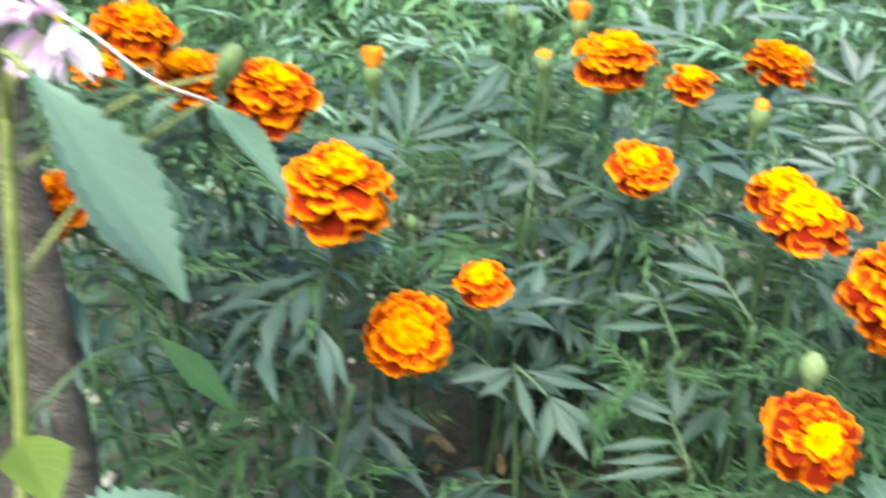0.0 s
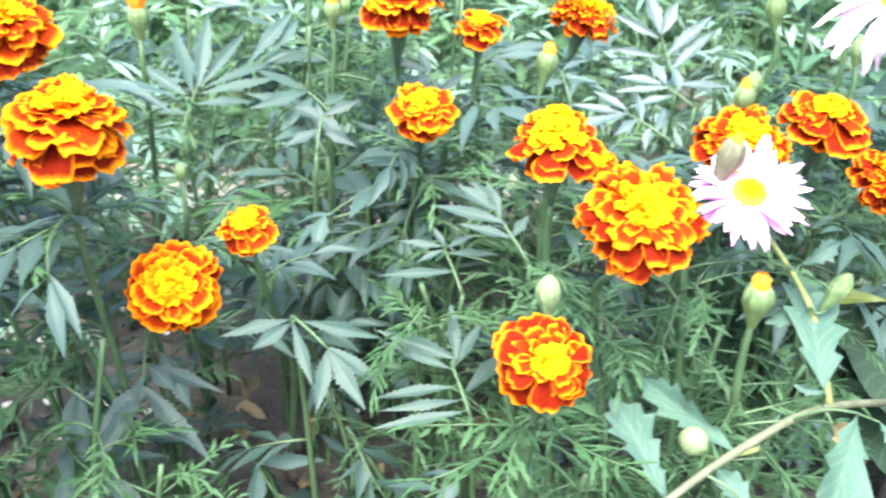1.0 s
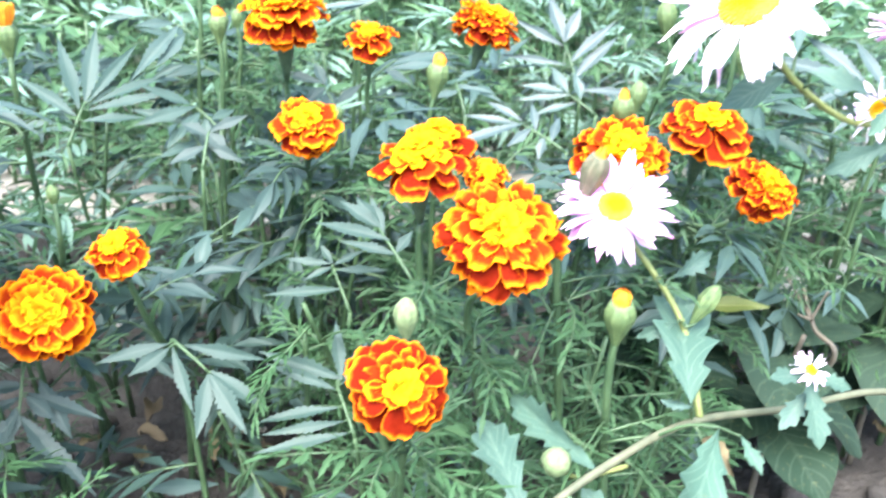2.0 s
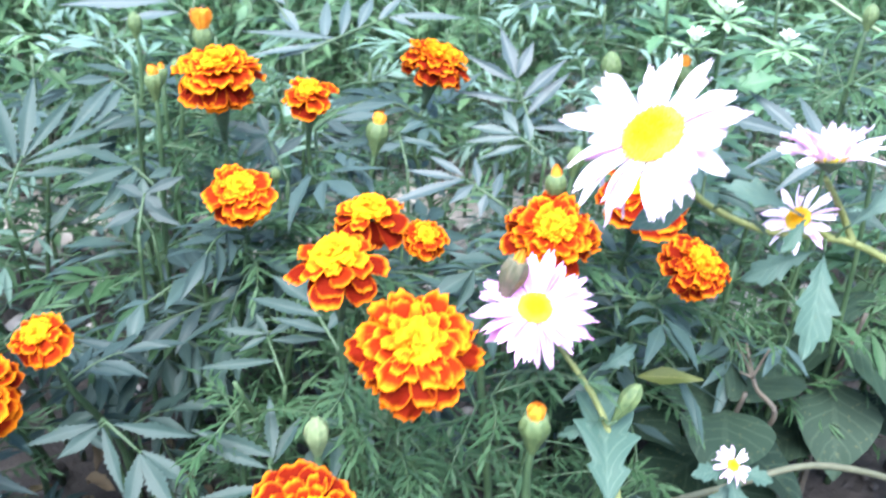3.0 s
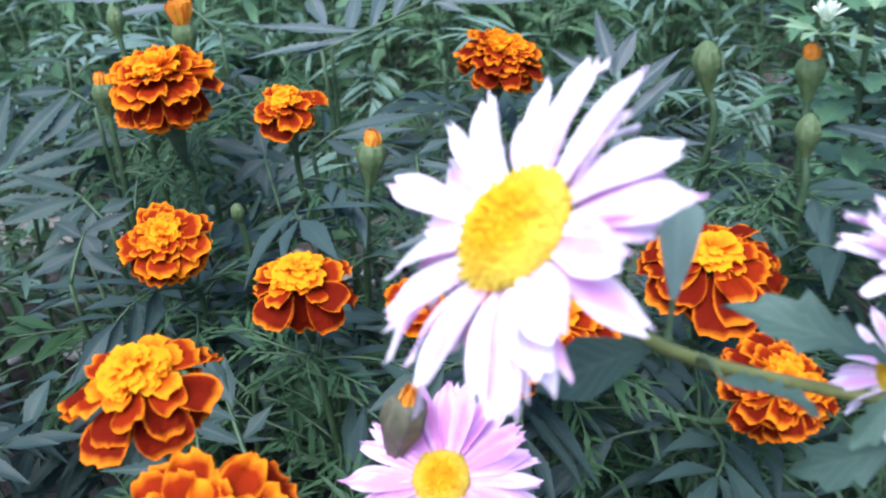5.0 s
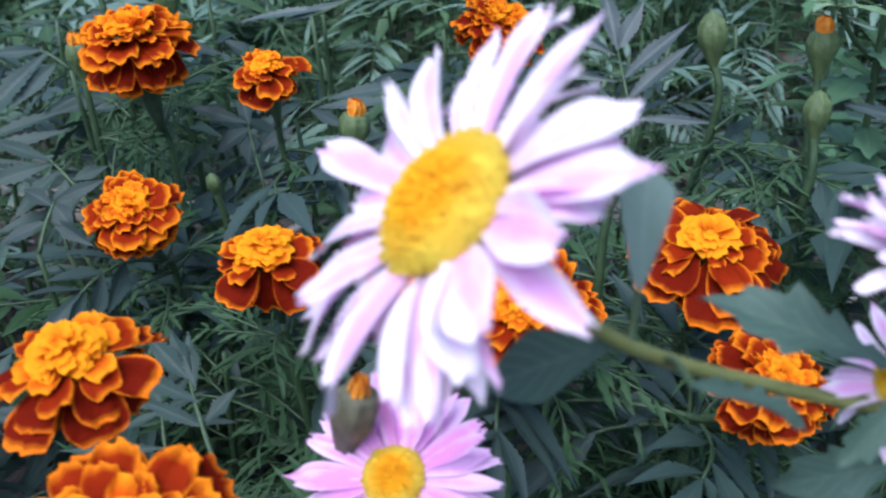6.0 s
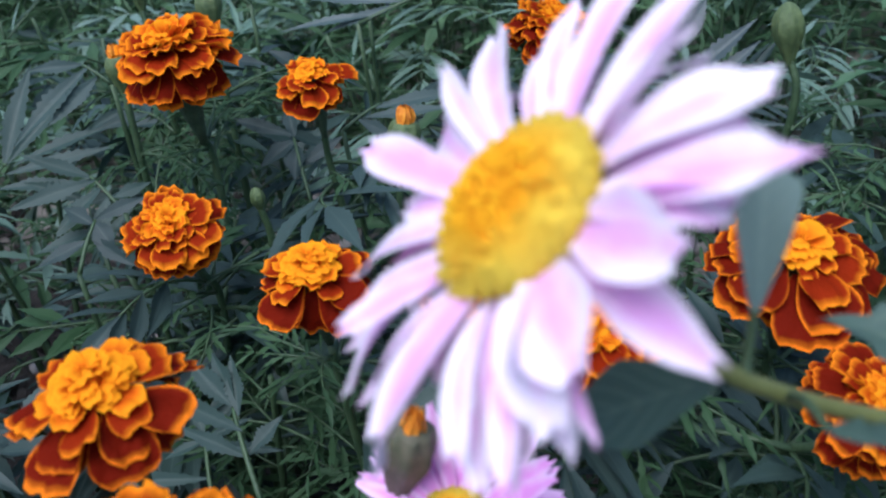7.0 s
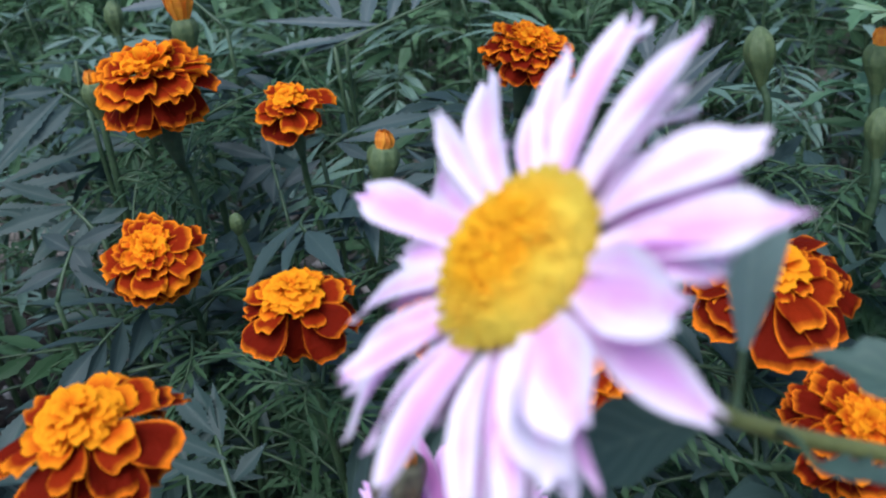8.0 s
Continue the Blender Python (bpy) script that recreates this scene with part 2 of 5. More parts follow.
BUD_ORANGE = mottled("bud_orange", [(0.3, (0.72, 0.20, 0.008)), (0.7, (0.90, 0.36, 0.016))], 5.0, 0.6, 0.2, 0.02)
BUD_WHITE = mottled("bud_white", [(0.3, (0.10, 0.15, 0.06)), (0.7, (0.22, 0.28, 0.13))], 4.0, 0.6, 0.3, 0.03)


# ---- geometry helpers ----
class Geo:
    """Gathers vertices, faces, uv and material slots of one mesh."""

    def __init__(self):
        self.v, self.f, self.uv, self.m, self.n = [], [], [], [], 0

    def add(self, v, f, uv=None, matrix=None, slot=0):
        v = np.asarray(v, float)
        if matrix is not None:
            a = np.array(matrix)
            v = v @ a[:3, :3].T + a[:3, 3]
        self.v.append(v)
        self.uv.append(np.zeros((len(v), 2)) + 0.3 if uv is None else np.asarray(uv, float))
        self.f.extend(tuple(i + self.n for i in face) for face in f)
        self.m.extend([slot] * len(f))
        self.n += len(v)
        return self

    def mesh(self, name, *mats):
        me = bpy.data.meshes.new(name)
        v = np.concatenate(self.v)
        me.from_pydata(v.tolist(), [], self.f)
        uv = np.concatenate(self.uv)
        layer = me.uv_layers.new(name="UVMap")
        idx = np.empty(len(me.loops), int)
        me.loops.foreach_get("vertex_index", idx)
        layer.data.foreach_set("uv", uv[idx].ravel())
        for mat in mats:
            me.materials.append(mat)
        me.polygons.foreach_set("material_index", self.m)
        me.polygons.foreach_set("use_smooth", [True] * len(me.polygons))
        me.update()
        return me


def part(name, mesh, parent, matrix=None, label=""):
    ob = new(name, mesh)
    ob.parent = parent
    if matrix is not None:
        ob.matrix_basis = matrix
    if label:
        tagged(ob, label)
    return ob


def thing(name, place, label, category, group=""):
    ob = new(name)
    ob.empty_display_size = 0.02
    ob.location = place
    return tagged(ob, label, category, group)


def tube(points, radii, sides=6):
    p = np.asarray(points, float)
    r = np.broadcast_to(np.asarray(radii, float), (len(p),))
    d = np.gradient(p, axis=0)
    d /= np.linalg.norm(d, axis=1)[:, None] + 1e-12
    ref = np.array([0.31, 0.95, 0.1]) if abs(d[0][2]) > 0.6 else np.array([0, 0, 1.0])
    v, uv, f = [], [], []
    for i in range(len(p)):
        a = np.cross(d[i], ref)
        a /= np.linalg.norm(a) + 1e-12
        b = np.cross(d[i], a)
        for k in range(sides):
            t = 2 * math.pi * k / sides
            v.append(p[i] + r[i] * (math.cos(t) * a + math.sin(t) * b))
            uv.append((0.2, i / len(p)))
    for i in range(len(p) - 1):
        for k in range(sides):
            k2 = (k + 1) % sides
            f.append((i * sides + k, i * sides + k2, (i + 1) * sides + k2, (i + 1) * sides + k))
    f.append(tuple(range(sides))[::-1])
    f.append(tuple((len(p) - 1) * sides + k for k in range(sides)))
    return v, f, uv


def bend(points, n=14):
    """A smooth line through a few points."""
    p = np.asarray(points, float)
    if len(p) == 2:
        return [p[0] + (p[1] - p[0]) * i / n for i in range(n + 1)]
    q = np.vstack([2 * p[0] - p[1], p, 2 * p[-1] - p[-2]])
    out = []
    per = max(2, n // (len(p) - 1))
    for i in range(1, len(q) - 2):
        for k in range(per):
            t = k / per
            a, b, c, d = q[i - 1], q[i], q[i + 1], q[i + 2]
            out.append(0.5 * (2 * b + (c - a) * t + (2 * a - 5 * b + 4 * c - d) * t * t + (3 * b - a - 3 * c + d) * t**3))
    out.append(p[-1])
    return out


def lathe(profile, sides=12, ribs=0, rib=0.0):
    v, uv, f = [], [], []
    for i, (r, z) in enumerate(profile):
        for k in range(sides):
            t = 2 * math.pi * k / sides
            q = r * (1 + rib * math.cos(ribs * t))
            v.append((q * math.cos(t), q * math.sin(t), z))
            uv.append((k / sides, i / len(profile)))
    for i in range(len(profile) - 1):
        for k in range(sides):
            k2 = (k + 1) % sides
            f.append((i * sides + k, i * sides + k2, (i + 1) * sides + k2, (i + 1) * sides + k))
    f.append(tuple(range(sides))[::-1])
    f.append(tuple((len(profile) - 1) * sides + k for k in range(sides)))
    return v, f, uv


def blade(length, width, n=8, teeth=0.0, fold=0.25, droop=0.15, peak=0.4, wave=0.0, lobes=0, ph=0.0, across=2):
    """A leaf blade along +y, its upper side +z. teeth: depth of the teeth; lobes: how many large lobes a side."""
    v, uv, f = [], [], []
    cols = 2 * across + 1
    for i in range(n + 1):
        s = i / n
        w = (s / peak) ** 0.75 if s < peak else max(0.0, 1 - ((s - peak) / (1 - peak)) ** (1.2 if teeth and not lobes else 1.6))
        w = width * max(w, 0.04)
        if lobes:
            w *= 0.62 + 0.46 * (s * lobes % 1.0) ** 1.2
        elif teeth and 0 < i < n:
            w *= 1 + teeth * ((0.55 + 0.45 * math.sin(3.7 * i + ph)) if i % 2 else -0.6)
        for k in range(cols):
            u = k / across - 1
            x = w * u * 0.5
            ahead = -0.10 * length * abs(u) * (1.0 if lobes else 0.35) * s * (1 - s) * 2
            z = fold * abs(x) - droop * length * s * s + wave * width * math.sin(9 * s + ph + 2 * u) * abs(u)
            v.append((x, length * s * (1 - 0.25 * droop * s) - ahead, z))
            uv.append((0.5 + 0.5 * u, s))
    for i in range(n):
        for k in range(cols - 1):
            a = i * cols + k
            f.append((a, a + 1, a + cols + 1, a + cols))
    return v, f, uv


def axis_pose(place, ahead, up):
    """A pose whose +y looks ahead and whose +z is as near to up as can be."""
    y = Vector(ahead).normalized()
    x = y.cross(Vector(up)).normalized()
    z = x.cross(y)
    return Matrix(((x.x, y.x, z.x, place[0]), (x.y, y.y, z.y, place[1]), (x.z, y.z, z.z, place[2]), (0, 0, 0, 1)))


def pinnate(rng, length, pairs, leaflet, width, droop, spread=52, teeth=0.18, n=8, thick=0.0011, mats=(LEAF_BLUE, STEM), name="pinnate_leaf", across=2, wild=0.0):
    """A feathered leaf along +y: a bent midrib with pairs of toothed leaflets and one at its end."""
    g = Geo()

    def spine(s):
        return np.array([0.012 * math.sin(2.4 * s) * length / 0.1, length * s * (1 - 0.3 * droop * s), 0.10 * length * s - droop * length * s * s])

    pts = [spine(i / 7) for i in range(8)]
    g.add(*tube(pts, [thick * (1.3 - 0.8 * i / 7) for i in range(8)], 4), slot=1)
    for j in range(pairs):
        s = 0.22 + 0.74 * j / max(1, pairs - 1) if pairs > 1 else 0.6
        d = spine(s + 0.02) - spine(s)
        grow = 0.62 + 0.5 * math.sin(math.pi * (0.18 + 0.62 * j / max(1, pairs - 1)))
        for side in (-1, 1):
            if rng.random() < 0.18 * wild:
                continue
            a = radians(spread - 16 * s + rng.uniform(-9, 9) * (1 + wild)) * side
            lift = rng.uniform(-0.35, 0.55)
            way = Vector((math.sin(a), math.cos(a), 0))
            y = Vector(d).normalized()
            ahead = Vector((way.x, way.y * y.y, way.y * y.z + lift * 0.5))
            m = axis_pose(spine(s) + np.array([0, rng.uniform(-0.04, 0.04) * (1 + 9 * wild) * length / pairs, 0]), ahead, (rng.uniform(-0.3, 0.3), rng.uniform(-0.2, 0.2), 1))
            ll = leaflet * grow * rng.uniform(0.85 - 0.3 * wild, 1.12 + 0.15 * wild)
            g.add(*blade(ll, width * grow * rng.uniform(0.85, 1.1), n, teeth, rng.uniform(0.15, 0.5), rng.uniform(0.02, 0.32), 0.42, across=across), matrix=m)
    d = spine(1.0) - spine(0.95)
    g.add(*blade(leaflet * 1.05, width * 1.05, n, teeth, 0.3, rng.uniform(0.1, 0.4), 0.45, across=across), matrix=axis_pose(spine(1.0), d, (0, 0, 1)))
    return g.mesh(name, *mats)


def fan_leaf(midrib, leaflets, mat, r):
    """One large leaf along +y: a midrib with single leaflets, each as (aside, along, degrees, length, width) in millimetres."""
    g = Geo()
    reach = midrib.length
    g.add(*tube([(0, reach * i / 6, -0.0006 + 0.002 * math.sin(i / 2)) for i in range(7)], [0.0013 - 0.0001 * i for i in range(7)], 5), slot=1)
    for aside, along, turn, length, width in leaflets:
        a = radians(turn)
        y = min(max(along / 1000, 0.0), reach)
        m = axis_pose((aside / 1000, along / 1000, r.uniform(-0.001, 0.002)), (math.sin(a), math.cos(a), r.uniform(-0.02, 0.12)), (r.uniform(-0.25, 0.25), r.uniform(-0.25, 0.25), 1))
        g.add(*tube([(0, y, 0), (aside / 1000, along / 1000, 0.0005)] if abs(aside) > 0.5 else [(0, y - 0.001, 0), (0, y, 0)], 0.0006, 4), slot=1)
        g.add(*blade(length / 1000, width / 1000, 24, 0.25, r.uniform(0.15, 0.4), r.uniform(0.0, 0.14), 0.42, 0.02, ph=r.uniform(0, 6), across=3), matrix=m)
    return g.mesh("large_pinnate_leaf", mat, STEM)


rng = random.Random(7)
BIG_LEAVES = [pinnate(rng, rng.uniform(0.050, 0.085), rng.choice((2, 3, 3, 4)), rng.uniform(0.034, 0.050), rng.uniform(0.0080, 0.0118), rng.uniform(0.1, 0.5), spread=50, teeth=0.11, n=22, name="broad_pinnate_leaf", wild=0.45) for _ in range(16)]
FLAT_LEAVES = [pinnate(rng, 0.058, rng.choice((2, 3, 3)), rng.uniform(0.044, 0.054), rng.uniform(0.0066, 0.0092), rng.uniform(0.0, 0.2), spread=44, teeth=0.11, n=26, mats=(LEAF_SHEEN, STEM), name="sheen_pinnate_leaf", wild=0.15) for _ in range(6)]
LIT_LEAVES = [pinnate(rng, rng.uniform(0.06, 0.09), rng.choice((3, 4, 5)), rng.uniform(0.034, 0.048), rng.uniform(0.006, 0.009), rng.uniform(0.05, 0.4), spread=48, teeth=0.14, n=18, mats=(LEAF_LANCE, STEM), name="lit_pinnate_leaf", wild=0.4) for _ in range(6)]
FRESH_BIG = [pinnate(rng, rng.uniform(0.07, 0.10), rng.choice((3, 4, 5)), rng.uniform(0.036, 0.05), rng.uniform(0.008, 0.012), rng.uniform(0.1, 0.5), spread=48, teeth=0.12, n=12, mats=(LEAF_FERN, STEM), name="fresh_pinnate_leaf", wild=0.6) for _ in range(8)]
FERN_LEAVES = [pinnate(rng, rng.uniform(0.042, 0.066), rng.choice((7, 8, 9, 10)), rng.uniform(0.012, 0.021), rng.uniform(0.0022, 0.0034), rng.uniform(0.05, 0.7), spread=50, teeth=0.45, n=7, thick=0.0007, mats=(LEAF_FERN, STEM), name="feathery_leaf", across=1, wild=1.3) for _ in range(14)]



def petal(length, width, ruffle, droop, cup, ph, nu=8, nv=7):
    """A marigold petal: narrow at its foot, a wide frilled edge that rolls a little under."""
    v, uv, f = [], [], []
    for i in range(nv + 1):
        s = i / nv
        w = 0.20 + 0.80 * math.sin(min(1.0, s / 0.74) * math.pi / 2) ** 1.1
        if s > 0.74:
            w *= 1 - 0.16 * ((s - 0.74) / 0.26) ** 2
        for k in range(nu + 1):
            u = 2 * k / nu - 1
            y = length * (s - 0.15 * abs(u) ** 2.6 * s * s + 0.035 * math.sin(7 * u + ph) * s**4 - 0.05 * math.exp(-14 * (u - 0.15 * math.sin(ph)) ** 2) * s**5)
            z = ruffle * (math.sin(5.2 * u + ph) + 0.2 * math.sin(11 * u + 2 * ph)) * s**2.2 * (0.45 + 0.8 * abs(u)) - droop * s * s - 0.06 * s**6 + cup * u * u * s
            v.append((width * 0.5 * w * u, y, z))
            uv.append((k / nu, s))
    for i in range(nv):
        for k in range(nu):
            a = i * (nu + 1) + k
            f.append((a, a + 1, a + nu + 2, a + nu + 1))
    return v, f, uv


def petal_set(name, mat, count, ruffle, droop, cup, width):
    out = []
    for k in range(count):
        g = Geo().add(*petal(1.0, width * rng.uniform(0.88, 1.15), ruffle * rng.uniform(0.7, 1.3), droop * rng.uniform(0.5, 1.5), cup * rng.uniform(0.3, 1.3), rng.uniform(0, 6.28)))
        out.append(g.mesh(name, mat))
    return out


PETALS_LOW = petal_set("low_petal", PETAL_OUTER, 9, 0.075, 0.16, 0.02, 0.74)
PETALS_MID = petal_set("mid_petal", PETAL_MID, 9, 0.095, 0.12, 0.06, 0.76)
PETALS_TOP = petal_set("top_petal", PETAL_GOLD, 9, 0.12, 0.10, 0.14, 0.80)
PETALS_WIDE = petal_set("wide_petal", PETAL_OUTER, 8, 0.05, 0.20, 0.02, 0.98)
PETALS_WIDE_MID = petal_set("wide_mid_petal", PETAL_MID, 8, 0.075, 0.14, 0.05, 0.92)


def crest(radius, height, count, floret):
    """The curled florets in the heart of a marigold head, in head units."""
    g = Geo()
    core = [(radius * 0.95, -0.1), (radius * 0.9, 0.0), (radius * 0.75, height * 0.3), (radius * 0.45, height * 0.62), (radius * 0.1, height * 0.75)]
    g.add(*lathe(core, 10))
    for k in range(count):
        q = math.sqrt((k + 0.5) / count)
        a = 2.399963 * k + rng.uniform(-0.3, 0.3)
        p = (radius * q * math.cos(a), radius * q * math.sin(a), height * (1 - q * q) * 0.8)
        out = Vector((math.cos(a) * 1.5 * q + rng.uniform(-0.45, 0.45), math.sin(a) * 1.5 * q + rng.uniform(-0.45, 0.45), 0.85))
        turn = a + rng.uniform(-0.8, 0.8)
        side = Vector((-math.cos(turn), -math.sin(turn), 1.0 * q))
        size = floret * rng.uniform(0.75, 1.3)
        v, f, uv = petal(size, size * 1.25, size * 0.16, size * 0.35, size * 0.12, rng.uniform(0, 6), 4, 4)
        g.add(v, f, uv, axis_pose(p, out, side))
    return g.mesh("crest", PETAL_HEART)


CRESTS = [crest(0.13, 0.13, 14, 0.17), crest(0.17, 0.16, 22, 0.17), crest(0.23, 0.28, 66, 0.15), crest(0.25, 0.30, 76, 0.15)]
FLATNESS = {"open": 0.82, "full": 1.02, "rich": 0.84, "wide": 0.88, "small": 0.95}
CALYX_MESH = Geo().add(*lathe([(0.06, -1.7), (0.085, -1.5), (0.13, -1.25), (0.18, -0.95), (0.215, -0.6), (0.22, -0.3), (0.19, -0.08), (0.15, 0.04)], 18, 8, 0.06)).mesh("calyx", CALYX)
# tiers: how many petals, length, elevation in degrees, height of the foot, radius of the foot, which set
FULL = [(9, 0.74, -40, -0.04, 0.24, 0), (11, 0.78, -20, 0.02, 0.22, 0), (11, 0.72, -4, 0.09, 0.20, 1), (11, 0.62, 9, 0.14, 0.17, 1), (10, 0.50, 20, 0.18, 0.14, 1), (9, 0.38, 31, 0.21, 0.11, 2), (7, 0.28, 45, 0.23, 0.07, 2), (4, 0.20, 62, 0.24, 0.04, 2)]
OPEN = [(5, 0.78, -46, -0.03, 0.22, 0), (6, 0.80, -22, 0.00, 0.22, 0), (5, 0.70, -6, 0.04, 0.22, 0), (6, 0.56, 6, 0.08, 0.20, 1), (6, 0.40, 22, 0.12, 0.18, 2), (7, 0.26, 42, 0.14, 0.17, 2)]
SMALL = [(7, 0.78, -36, -0.02, 0.20, 3), (8, 0.82, -12, 0.05, 0.20, 1), (8, 0.60, 10, 0.11, 0.18, 1), (8, 0.40, 32, 0.15, 0.14, 2)]
WIDE = [(7, 0.70, -44, -0.04, 0.26, 3), (8, 0.80, -22, 0.02, 0.24, 3), (8, 0.74, -5, 0.08, 0.20, 3), (8, 0.58, 10, 0.12, 0.18, 4), (8, 0.42, 24, 0.15, 0.13, 1), (6, 0.28, 44, 0.17, 0.08, 2)]
RICH = [(n + 3, size, lift, z, foot, 0 if k < 3 else 1 if k < 5 else 2) for k, (n, size, lift, z, foot, kind) in enumerate(FULL)]
STYLES = {"rich": (RICH, (1, 1)), "wide": (WIDE, (1, 1)), "full": (FULL, (0, 1)), "open": (OPEN, (2, 3)), "small": (SMALL, (1, 1))}
SETS = (PETALS_LOW, PETALS_MID, PETALS_TOP, PETALS_WIDE, PETALS_WIDE_MID)


def marigold_head(parent, place, normal, radius, style, seed):
    r = random.Random(seed)
    tiers, crests = STYLES[style]
    loose, slim = {"open": (1.25, 1.0), "rich": (1.0, 0.74), "wide": (1.1, 0.88)}.get(style, (1.1, 1.0))
    up = Vector(normal).normalized()
    m = axis_pose(Vector(place), up.cross(Vector((0.3, 0.8, 0.1))), up) @ pose(0, 0, 0, 0, 0, r.uniform(0, 360)) @ Matrix.Diagonal((radius, radius, radius * FLATNESS[style], 1))
    head = part("flower_head", CRESTS[r.choice(crests)], parent, m @ pose(0, 0, 0.2))
    part("calyx", CALYX_MESH, head, pose(0, 0, -0.2))
    for count, length, lift, z, foot, kind in tiers:
        start = r.uniform(0, 360)
        for k in range(count):
            a = start + 360 * k / count + r.uniform(-14, 14) * loose
            size = length * r.uniform(0.82, 1.1)
            pm = pose(0, 0, z - 0.2, 0, 0, a) @ pose(0, foot, 0, lift + r.uniform(-13, 13) * loose, r.uniform(-20, 20) * loose, 0)
            part("petal", r.choice(SETS[kind]), head, pm @ Matrix.Diagonal((size * slim, size, size, 1)))
    return up


def bud_mesh(tip, coat=BUD_GREEN):
    g = Geo()
    top = [(0.395, -0.02), (0.38, 0.18), (0.32, 0.34), (0.28, 0.40)] if tip else [(0.40, 0.0), (0.39, 0.25), (0.32, 0.50), (0.19, 0.70), (0.06, 0.80)]
    g.add(*lathe([(0.08, -1.1), (0.12, -0.95), (0.19, -0.70), (0.28, -0.42), (0.36, -0.20), *top], 28, 7, 0.10), slot=0)
    if tip:
        for k in range(18):
            a = 2.4 * k
            q = 0.22 * math.sqrt((k + 0.5) / 18)
            if tip > 1.2:
                v, f, uv = petal(0.60 * tip, 0.26, 0.03, 0.0, 0.05, k, 4, 4)
                out = 0.3
            elif tip > 1.1:
                v, f, uv = petal(0.52 + 0.06 * (k % 3), 0.28, 0.02, 0.0, 0.05, k, 4, 4)
                out = -0.05
            else:
                v, f, uv = blade((0.52 + 0.06 * (k % 3)) * tip**2, 0.20 * tip**4, 5, 0, 0.3, 0.0, 0.45, across=1)
                out = -0.14
            g.add(v, f, uv, axis_pose((q * math.cos(a), q * math.sin(a), 0.24), (math.cos(a) * out, math.sin(a) * out, 1), (math.cos(a), math.sin(a), 0.2)), slot=1)
    return g.mesh("bud", coat, BUD_ORANGE)


BUDS = {"bud_green": bud_mesh(0), "bud_tip": bud_mesh(1.0), "bud_open": bud_mesh(1.7), "bud_wide": bud_mesh(1.19), "bud_slim": bud_mesh(0.86, BUD_BROWN), "bud_pale": bud_mesh(0, BUD_WHITE)}
FLOWER_LABELS = {
    "full": "marigold with full orange flower head and maroon lower petals", "open": "marigold with raised golden crest and drooping maroon petals",
    "wide": "marigold with broad ruffled maroon petals and orange heart",
    "rich": "marigold with dense gold-edged dark red petals",
    "small": "small orange and maroon marigold flower on a thin stem", "bud_green": "marigold stem with a closed ribbed green bud",
    "bud_tip": "marigold stem with green bud showing an orange tip", "bud_wide": "marigold stem with green bud opening into a broad orange tip", "bud_slim": "marigold stem with a slim brownish bud showing orange", "bud_pale": "marigold stem with a pale green closed bud",
    "bud_open": "marigold stem with half-open yellow bud",
}


HEADS = []


SAMPLES = {}


def sample_of(mesh):
    """Some of a leaf's vertices, kept for the test of clearance."""
    if mesh.name not in SAMPLES:
        a = np.empty(3 * len(mesh.vertices))
        mesh.vertices.foreach_get("co", a)
        SAMPLES[mesh.name] = a.reshape(-1, 3)[::4]
    return SAMPLES[mesh.name]


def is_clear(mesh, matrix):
    """Whether a leaf keeps clear of the flower heads and of the camera's view of them."""
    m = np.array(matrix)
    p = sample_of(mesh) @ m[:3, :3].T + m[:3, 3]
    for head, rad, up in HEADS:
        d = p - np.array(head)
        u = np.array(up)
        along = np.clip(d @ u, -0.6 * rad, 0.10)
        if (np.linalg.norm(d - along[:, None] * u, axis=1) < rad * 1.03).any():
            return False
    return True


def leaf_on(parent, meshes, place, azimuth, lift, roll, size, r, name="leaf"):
    """A leaf at a place given in its plant's space, turned aside or left out where it would hide a flower from the
    camera.
    """
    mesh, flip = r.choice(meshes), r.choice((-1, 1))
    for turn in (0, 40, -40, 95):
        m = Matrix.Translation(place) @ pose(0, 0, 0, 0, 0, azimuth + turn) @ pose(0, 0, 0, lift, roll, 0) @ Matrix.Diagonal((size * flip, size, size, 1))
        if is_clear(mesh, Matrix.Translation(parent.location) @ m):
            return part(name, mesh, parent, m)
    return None


